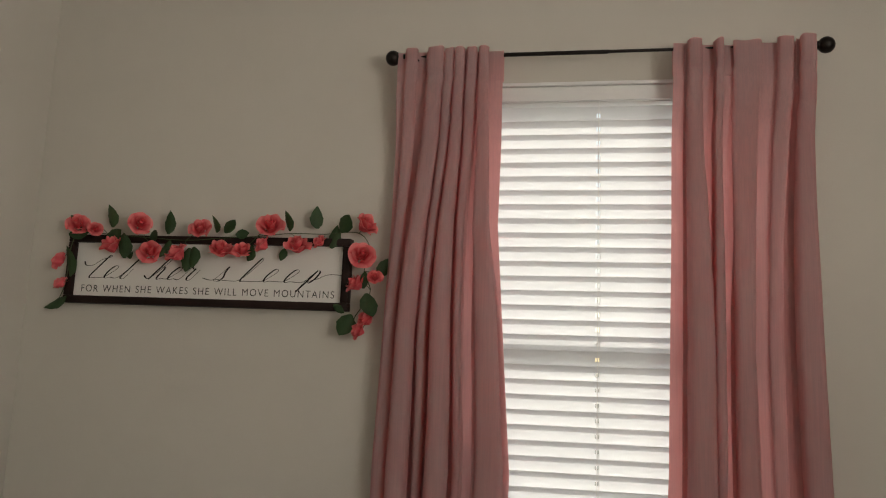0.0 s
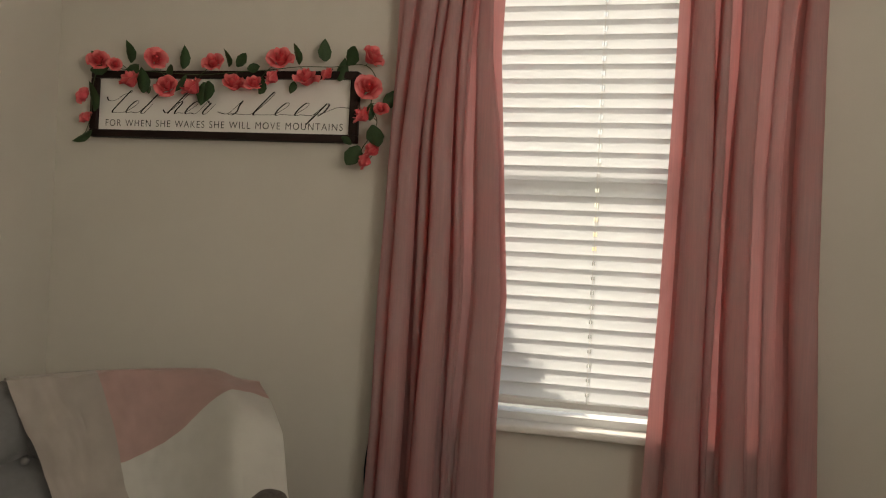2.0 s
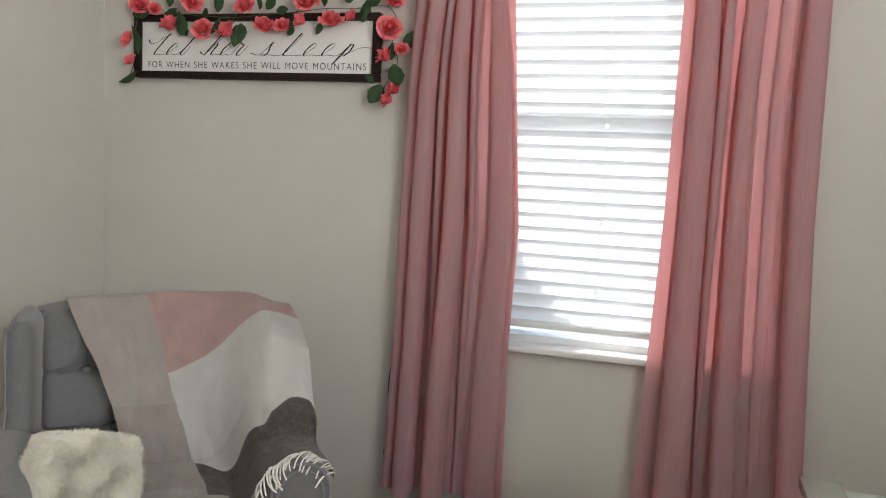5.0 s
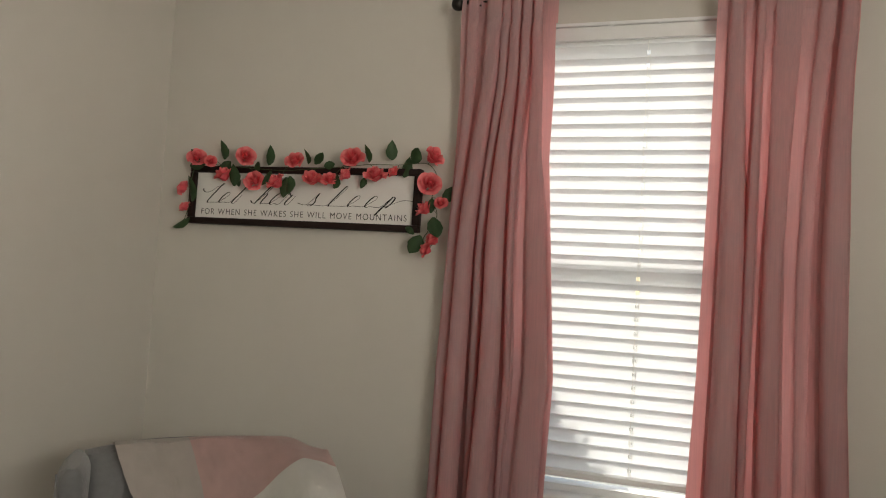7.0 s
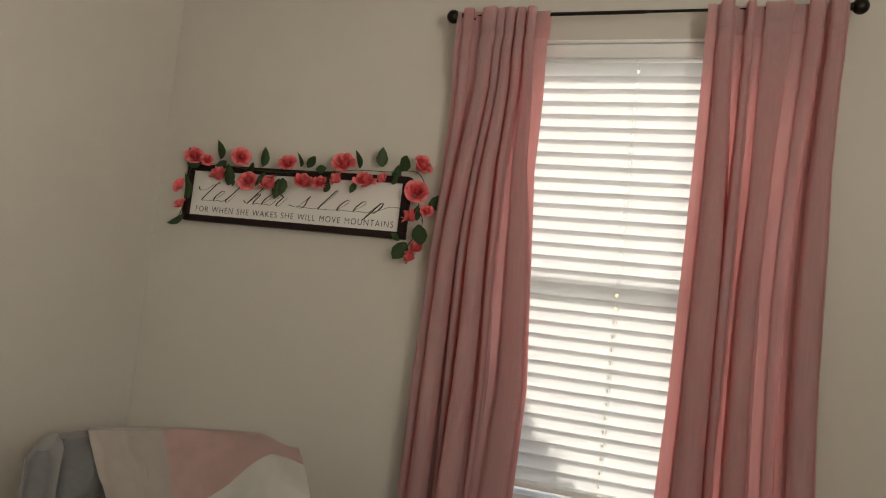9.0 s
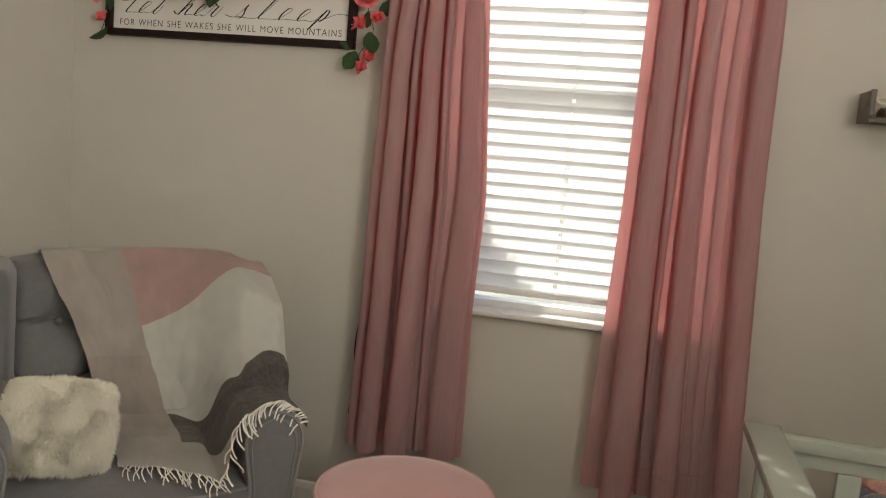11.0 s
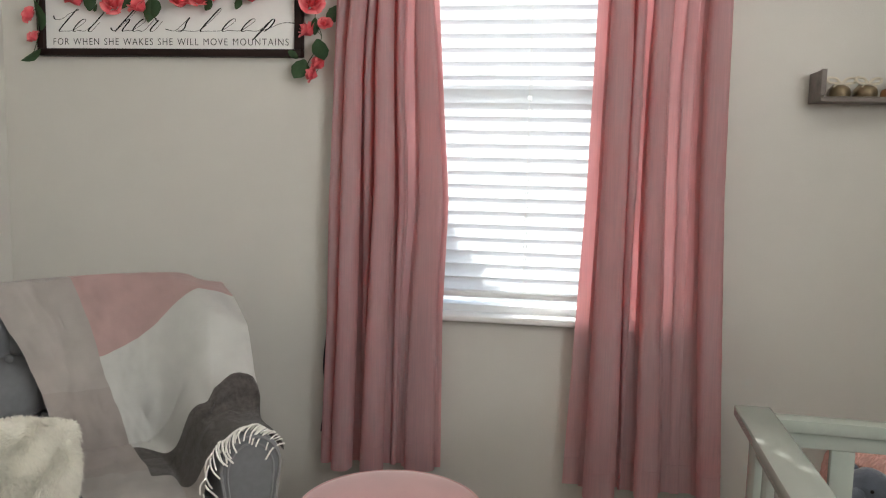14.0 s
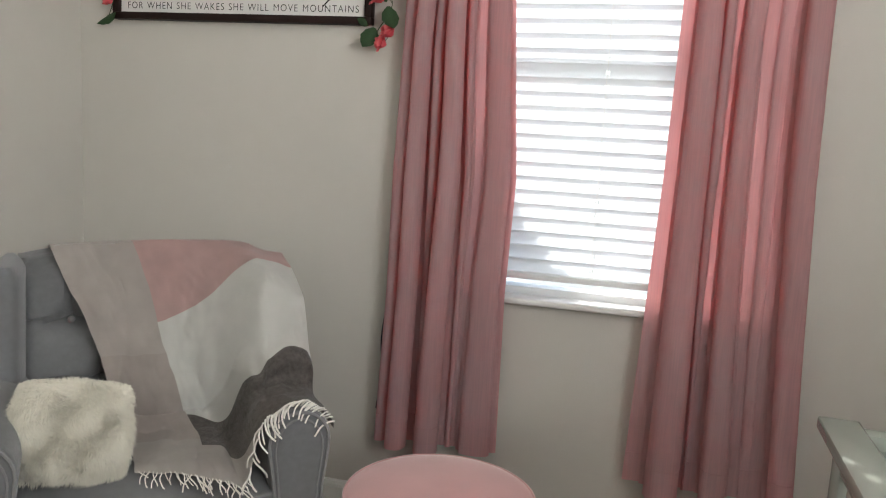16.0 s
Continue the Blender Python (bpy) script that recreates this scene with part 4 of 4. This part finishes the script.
def throw_at(u, v):
    """The throw's surface in the chair's frame: over the back, down to the seat on one side and over the arm on the other."""
    kk = min(1.0, max(0.0, (v - 0.12) / 0.75))
    w = smooth01(0.45 - 0.12 * (1 - kk), 0.62 + 0.30 * (1 - kk), u)
    xt = -0.212 + 0.615 * u
    xb = -0.02 + 0.225 * min(u / 0.5, 1.0) + 0.215 * max(0.0, u - 0.5) / 0.5
    shift = min(1.0, max(0.0, (v - 0.10) / 0.62))
    x = xt + (xb - xt) * (shift * (1.35 - 0.35 * shift))
    crown = 0.888 + 0.012 * math.sin(math.pi * u) - 0.035 * smooth01(0.80, 1.0, u)
    if v < 0.12:
        k = v / 0.12
        y, z = 0.735 - 0.10 * k * k, 0.72 + (crown - 0.72) * math.sin(k * math.pi / 2)
        return Vector((x, y, z))
    # the seat side
    k = (v - 0.12) / 0.88
    yend = 0.15 - 0.18 * min(u / 0.5, 1.0)
    if k < 0.55:
        q = k / 0.55
        zs = crown + (0.452 - crown) * q
        ys = 0.635 + (0.415 - 0.635) * smooth01(-0.25, 1.0, q) - 0.015 * math.sin(math.pi * q)
    else:
        q = (k - 0.55) / 0.45
        zs = 0.452 - 0.006 * q + 0.02 * max(0, 1 - q * 5)
        ys = 0.415 + (yend - 0.415) * q
    # the arm side
    if k < 0.78:
        q = k / 0.78
        za = crown + (0.640 - crown) * (0.25 * q + 0.75 * q ** 2.2)
        ya = 0.615 + (0.17 - 0.615) * (q ** 0.8)
    else:
        q = (k - 0.78) / 0.22
        za = 0.635 - 0.022 * q
        ya = 0.17 + (0.046 - 0.17) * q
    # over the arm it follows the roll down to the outer side
    roll = 0.525 + math.sqrt(max(0.0002, 0.0862 ** 2 - (x - 0.32) ** 2)) - 0.010
    za += (roll - za) * smooth01(0.40, 0.75, k) * smooth01(0.22, 0.27, x)
    # between them the cloth sinks into the gap beside the arm
    dip = math.exp(-((u - 0.50) / 0.07) ** 2) * smooth01(0.35, 0.85, k)
    z = zs + (za - zs) * w - 0.03 * dip
    y = ys + (ya - ys) * w + 0.03 * dip
    fold = 0.010 * math.sin(9 * u + 5 * v) * smooth01(0.1, 0.4, k) + 0.018 * noise.noise((u * 5, v * 4, 0.2)) + 0.009 * noise.noise((u * 13 + v * 6, v * 9, 3.0)) + 0.003 * noise.noise((u * 40, v * 30, 7.0))
    ridge = 0.024 * math.exp(-((v - 0.022 - block_edge(u)) / 0.030) ** 2) * smooth01(0.40, 0.55, u)
    x = min(x + 0.5 * fold, 0.403)
    return Vector((x, y - 0.034 - abs(fold) * 0.8 - ridge, z + 0.010 + 0.5 * fold + 0.4 * ridge))


def throw_blanket():
    ob = thing("throw_blanket", "blush, cream, taupe and grey colour-block throw draped over the armchair", "blanket", m=CHAIR)
    def edge_blush(u):
        return 0.335 - 0.06 * (u - 0.33) / 0.67 + 0.02 * math.exp(-((u - 0.60) / 0.12) ** 2)

    def edge_end(u):
        return 0.80 + 0.20 * smooth01(0.40, 0.60, u)

    blocks = (
        (SAND, "sand-coloured band", 0.0, 0.33, lambda u: 0.0, lambda u: 0.42 - 0.02 * u),
        (TAUPE, "taupe band", 0.0, 0.33, lambda u: 0.42 - 0.02 * u, lambda u: 0.76),
        (OAT, "oatmeal end band", 0.0, 0.33, lambda u: 0.76, lambda u: 1.0),
        (BLUSH, "blush pink block", 0.33, 1.0, lambda u: 0.0, edge_blush),
        (CREAM, "cream block", 0.33, 1.0, edge_blush, block_edge),
        (STONE, "grey-brown herringbone block", 0.33, 1.0, block_edge, edge_end),
        (OAT, "oatmeal end band", 0.33, 0.62, edge_end, lambda u: 1.0))
    for mat, label, u0, u1, va, vb in blocks:
        nu, nv = max(10, round(100 * (u1 - u0))), 40

        def at(s, t, u0=u0, u1=u1, va=va, vb=vb):
            u = u0 + (u1 - u0) * s
            return throw_at(u, va(u) + (max(vb(u), va(u) + 0.001) - va(u)) * t)
        bm = grid(nu, nv, at)
        bmesh.ops.solidify(bm, geom=bm.faces[:], thickness=0.004)
        part("woven_block", bm, mat, ob, label)
    # knotted tassels along the loose end
    rng = random.Random(5)
    protos = []
    for n in range(3):
        line = [Vector((0, 0, 0))]
        d = Vector((rng.uniform(-0.3, 0.3), -1, -0.1))
        for k in range(6):
            d = (d + Vector((rng.uniform(-0.5, 0.5), rng.uniform(-0.2, 0.2), -0.25))).normalized()
            line.append(line[-1] + d * 0.0075)
        protos.append(line)
    meshes = []
    for n in range(76):
        u = 0.02 + 0.94 * (n / 75) ** 0.85
        p = throw_at(u, 1.0)
        if n < 3:
            tassel = part("tassel", tube(catmull(protos[n], 3), 0.0017, 5), TASSEL, ob)
            meshes.append(tassel.data)
        else:
            tassel = new("tassel", meshes[n % 3])
            tassel.parent = ob
        drop = smooth01(0.50, 0.60, u)
        lean = float(np.interp(u, (0.50, 0.60, 0.75, 0.95), (0, 55, 8, -22)))
        tassel.matrix_local = Matrix.Translation(p + Vector((0, 0.004 - 0.010 * drop, 0.002 + 0.006 * drop))) @ Matrix.Rotation(radians(rng.uniform(-40, 40) * (1 - 0.4 * drop) - 108 * drop), 4, "Z") @ Matrix.Rotation(radians(rng.uniform(-8, 16) + lean), 4, "X") @ Matrix.Scale(rng.uniform(0.7, 1.05) * (1 + 0.35 * (u > 0.5)), 4)
    return ob


throw_blanket()


def fur_pillow():
    m = CHAIR @ pose(-0.164, 0.140, 0.430, -22, 4, -6)
    ob = thing("fur_pillow", "square cream faux-fur pillow leaning on the armchair's seat", "pillow", m=m)

    def at(u, v, side):
        a, b = 2 * u - 1, 2 * v - 1
        pin = 1 - 0.02 * (a * a * (1 - b * b) + b * b * (1 - a * a))
        t = 0.080 * max(0.0, (1 - a ** 4) * (1 - b ** 4)) ** 0.55
        pin *= 1 - 0.13 * (a * b) ** 2
        return Vector((0.128 * a * pin, side * t, 0.112 + 0.112 * b * pin))

    bm = bmesh.new()
    for side in (-1, 1):
        g = grid(20, 20, lambda u, v: at(u, v, side))
        me = bpy.data.meshes.new("tmp")
        g.to_mesh(me)
        g.free()
        bm.from_mesh(me)
        bpy.data.meshes.remove(me)
    bmesh.ops.remove_doubles(bm, verts=bm.verts, dist=1e-4)
    part("cushion", bm, FUR, ob)
    rng = random.Random(11)
    verts, faces = [], []
    for n in range(26000):
        side = -1 if rng.random() < 0.72 else 1
        u, v = rng.random(), rng.random()
        p = at(u, v, side)
        du = at(min(u + 0.02, 1), v, side) - at(max(u - 0.02, 0), v, side)
        dv = at(u, min(v + 0.02, 1), side) - at(u, max(v - 0.02, 0), side)
        nrm = du.cross(dv).normalized() * (-1 if side > 0 else 1)
        edge = max(abs(2 * u - 1), abs(2 * v - 1))
        if edge > 0.8:
            nrm = (nrm + Vector((2 * u - 1, 0, 2 * v - 1)) * 1.2).normalized()
        clump = Vector((noise.noise(p * 22), noise.noise(p * 22 + Vector((7, 3, 1))), noise.noise(p * 22 + Vector((2, 9, 4)))))
        d = (nrm + clump * 1.5 + Vector((rng.uniform(-0.4, 0.4), rng.uniform(-0.3, 0.3), rng.uniform(-0.6, 0.2)))).normalized()
        w = d.orthogonal().normalized() * 0.0010
        length = rng.uniform(0.009, 0.018)
        q = len(verts)
        bend = Vector((0, 0, -0.006)) + clump * 0.004
        verts += [p - w, p + w, p + d * length * 0.6 + w * 0.8, p + d * length * 0.6 - w * 0.8, p + d * length + bend]
        faces += [(q, q + 1, q + 2, q + 3), (q + 3, q + 2, q + 4)]
    me = bpy.data.meshes.new("fur")
    me.from_pydata([tuple(v) for v in verts], [], faces)
    me.materials.append(FUR)
    f = tagged(new("fur", me), "long cream pile", kind="stuff")
    f.parent = ob
    return ob


fur_pillow()


# ---- ottoman ----
def ottoman():
    ob = thing("ottoman", "round pink velvet ottoman with piped edge beside the armchair", "ottoman", m=pose(-0.155, 1.428, FLOOR))
    R, H = 0.222, 0.465
    body = [(0, 0.03), (R - 0.03, 0.03), (R - 0.012, 0.04), (R, 0.08), (R + 0.002, 0.2), (R, H - 0.03), (R - 0.002, H - 0.006)]
    part("side", lathe(body, 72), VELVET, ob)
    cushion = [(R - 0.002, H - 0.005)] + [(R * math.cos(a), H - 0.004 + 0.022 * math.sin(a)) for a in [math.pi / 2 * k / 12 for k in range(1, 12)]] + [(0, H + 0.018)]
    part("cushion", lathe(cushion, 72), VELVET, ob)
    ring = [((R + 0.001) * math.cos(2 * math.pi * k / 72), (R + 0.001) * math.sin(2 * math.pi * k / 72), H - 0.004) for k in range(72)]
    part("piping", tube(ring, 0.0045, 8, closed=True), VELVET, ob)
    for k in range(4):
        a = radians(45 + 90 * k)
        foot = part("foot", lathe([(0, 0), (0.015, 0), (0.018, 0.03), (0, 0.03)], 14), SIGN_WOOD, ob)
        foot.location = (0.16 * math.cos(a), 0.16 * math.sin(a), 0)
    return ob


ottoman()


# ---- the crib ----
CRIB_POSE = pose(0.552, 1.14, 0, 0, 0, -1.9) @ pose(-0.556, -1.14, 0)


def crib():
    ob = thing("crib", "sage-grey painted wooden crib with flat top rails", "crib", m=CRIB_POSE)
    x0, x1, y0, y1, top = 0.556, 1.276, -0.22, 1.140, 0.805
    for x in (x0 + 0.005, x1 - 0.065):
        rail = part("side_rail", box(x - 0.002, x + 0.062, y0, y1, top - 0.022, top, 0.004), CRIB, ob, "wide flat top rail")
        part("apron", box(x + 0.028, x + 0.048, y0 + 0.05, y1 - 0.05, top - 0.075, top - 0.0225, 0.002), CRIB, rail)
        part("bottom_rail", box(x + 0.026, x + 0.048, y0 + 0.05, y1 - 0.05, 0.20, 0.26, 0.002), CRIB, ob)
        first = None
        y = y1 - 0.125
        while y > y0 + 0.08:
            if first is None:
                slat = first = part("slat", box(x + 0.030, x + 0.045, -0.019, 0.019, 0.2605, top - 0.0755, 0.003), CRIB, ob)
            else:
                slat = new("slat", first.data)
                slat.parent = ob
            slat.location = (0, y, 0)
            y -= 0.088
    for y, s in ((y1 - 0.033, 1), (y0 + 0.033, -1)):
        part("end_rail", box(x0 + 0.066, x1 - 0.064, y - 0.018, y + 0.018, top - 0.030, top - 0.006, 0.003), CRIB, ob)
        part("end_apron", box(x0 + 0.062, x1 - 0.06, y - 0.010, y + 0.012, top - 0.058, top - 0.0305, 0.002), CRIB, ob)
        part("end_bottom_rail", box(x0 + 0.062, x1 - 0.06, y - 0.011, y + 0.011, 0.20, 0.26, 0.002), CRIB, ob)
        first = None
        for k in range(6):
            x = x0 + 0.081 + k * 0.1015
            if first is None:
                slat = first = part("end_slat", box(-0.020, 0.020, -0.008, 0.008, 0.2605, top - 0.0585, 0.003), CRIB, ob)
            else:
                slat = new("end_slat", first.data)
                slat.parent = ob
            slat.location = (x, y, 0)
        for x in (x0 + 0.032, x1 - 0.076):
            part("post", box(x, x + 0.050, y - 0.030, y + 0.028, FLOOR, top - 0.0225, 0.004), CRIB, ob)
    return ob


crib()
mattress = tagged(part("crib_mattress", box(0.625, 1.205, -0.15, 1.065, 0.262, 0.38, 0.03, 4), SHEET), "cream-sheeted mattress lying in the crib", "mattress")
mattress.matrix_world = CRIB_POSE
part("mattress_support", box(0.62, 1.21, -0.155, 1.07, 0.245, 0.2618), CRIB, bpy.data.objects["crib"])


# ---- knitted pouf and plush elephant beyond the crib ----
def knit_pouf(m):
    """A cushion pouf covered in rows of thick knitted yarn."""
    ob = thing("knitted_pouf", "chunky knitted pink blanket heaped over a low basket", "blanket", m=m)
    part("core", lathe([(0, 0.0), (0.17, 0.0), (0.205, 0.10), (0.205, 0.46), (0.19, 0.53), (0.12, 0.56), (0, 0.565)], 40), KNIT, ob)
    pts_bm = bmesh.new()
    rows, n = 15, 78
    for r in range(rows):
        z = 0.26 + 0.0205 * r
        rad = 0.208 if z < 0.46 else 0.208 - 0.020 * ((z - 0.46) / 0.08) ** 2
        for k in range(n):
            a0 = 2 * math.pi * k / n
            for lean in (-1, 1):
                line = []
                for q in range(5):
                    t = q / 4
                    a = a0 + lean * (0.008 + 0.030 * t)
                    rr = rad + 0.013 * math.sin(math.pi * t) + 0.003
                    line.append((rr * math.cos(a), rr * math.sin(a), z - 0.013 + 0.026 * t))
                b = tube(line, [0.0035, 0.0062, 0.0070, 0.0062, 0.0035], 6)
                me = bpy.data.meshes.new("tmp")
                b.to_mesh(me)
                b.free()
                pts_bm.from_mesh(me)
                bpy.data.meshes.remove(me)
    for ring in range(8):
        rad = 0.190 - 0.0215 * ring
        n = round(2 * math.pi * rad / 0.0168)
        z = 0.545 + 0.020 * (1 - (rad / 0.2) ** 2)
        for k in range(n):
            for lean in (-1, 1):
                line = []
                for q in range(5):
                    t = q / 4
                    a = 2 * math.pi * k / n + lean * (0.0015 + 0.0065 * t) / rad
                    rr = rad + 0.013 - 0.026 * t
                    line.append((rr * math.cos(a), rr * math.sin(a), z + 0.011 * math.sin(math.pi * t)))
                b = tube(line, [0.0035, 0.0062, 0.0070, 0.0062, 0.0035], 6)
                me = bpy.data.meshes.new("tmp")
                b.to_mesh(me)
                b.free()
                pts_bm.from_mesh(me)
                bpy.data.meshes.remove(me)
    tagged(part("stitches", pts_bm, KNIT, ob), kind="stuff")
    return ob


knit_pouf(pose(1.135, 1.680, FLOOR) @ Matrix.Diagonal((1, 1, 1.10, 1)))


def plush_elephant(m):
    """A small sitting toy elephant, one mesh with eye buttons."""
    ob = thing("plush_elephant", "blue-grey plush toy elephant sitting by the knitted blanket", "plush toy", m=m)

    def blob(c, r, squash=(1, 1, 1)):
        bm = bmesh.new()
        bmesh.ops.create_icosphere(bm, subdivisions=4, radius=1)
        for v in bm.verts:
            v.co = Vector(c) + Vector((v.co.x * squash[0], v.co.y * squash[1], v.co.z * squash[2])) * r * (1 + 0.035 * noise.noise(v.co * 6) + 0.02 * noise.noise(v.co * 14))
        return bm

    part("body", blob((0, 0.01, 0.10), 0.085, (0.95, 0.85, 1.2)), PLUSH, ob)
    head = part("head", blob((0, -0.035, 0.235), 0.070, (1.0, 0.95, 0.95)), PLUSH, ob)
    part("trunk", tube(catmull([(0, -0.085, 0.225), (0, -0.125, 0.200), (0, -0.135, 0.155), (-0.005, -0.155, 0.125)], 5), [0.030, 0.029, 0.028, 0.027, 0.026, 0.025, 0.024, 0.023, 0.022, 0.021, 0.020, 0.019, 0.018, 0.017, 0.016, 0.015], 14), PLUSH, head)
    for s in (-1, 1):
        part("ear", blob((s * 0.082, -0.005, 0.235), 0.052, (0.85, 0.22, 1.05)), PLUSH, head)
        eye = bmesh.new()
        bmesh.ops.create_icosphere(eye, subdivisions=2, radius=0.0065)
        bmesh.ops.translate(eye, vec=(s * 0.040, -0.089, 0.250), verts=eye.verts)
        part("eye", eye, BLACK_METAL, head, "small black button eye")
        part("arm", tube(catmull([(s * 0.065, -0.02, 0.155), (s * 0.090, -0.06, 0.115), (s * 0.080, -0.095, 0.085)], 5), 0.026, 12), PLUSH, ob)
        part("leg", tube(catmull([(s * 0.050, -0.02, 0.045), (s * 0.070, -0.085, 0.034), (s * 0.078, -0.135, 0.034)], 5), 0.033, 12), PLUSH, ob)
    return ob


stool = tagged(new("storage_stool"), "low painted stool beyond the crib's end", "stool")
part("stool_top", box(0.72, 1.10, 1.20, 1.44, 0.430, 0.455, 0.004), CRIB, stool)
for sx in (0.735, 1.055):
    for sy in (1.215, 1.395):
        part("leg", box(sx, sx + 0.03, sy, sy + 0.03, FLOOR, 0.4295, 0.003), CRIB, stool)
plush_elephant(pose(0.878, 1.315, 0.4555, 0, 0, -50) @ Matrix.Scale(0.62, 4))
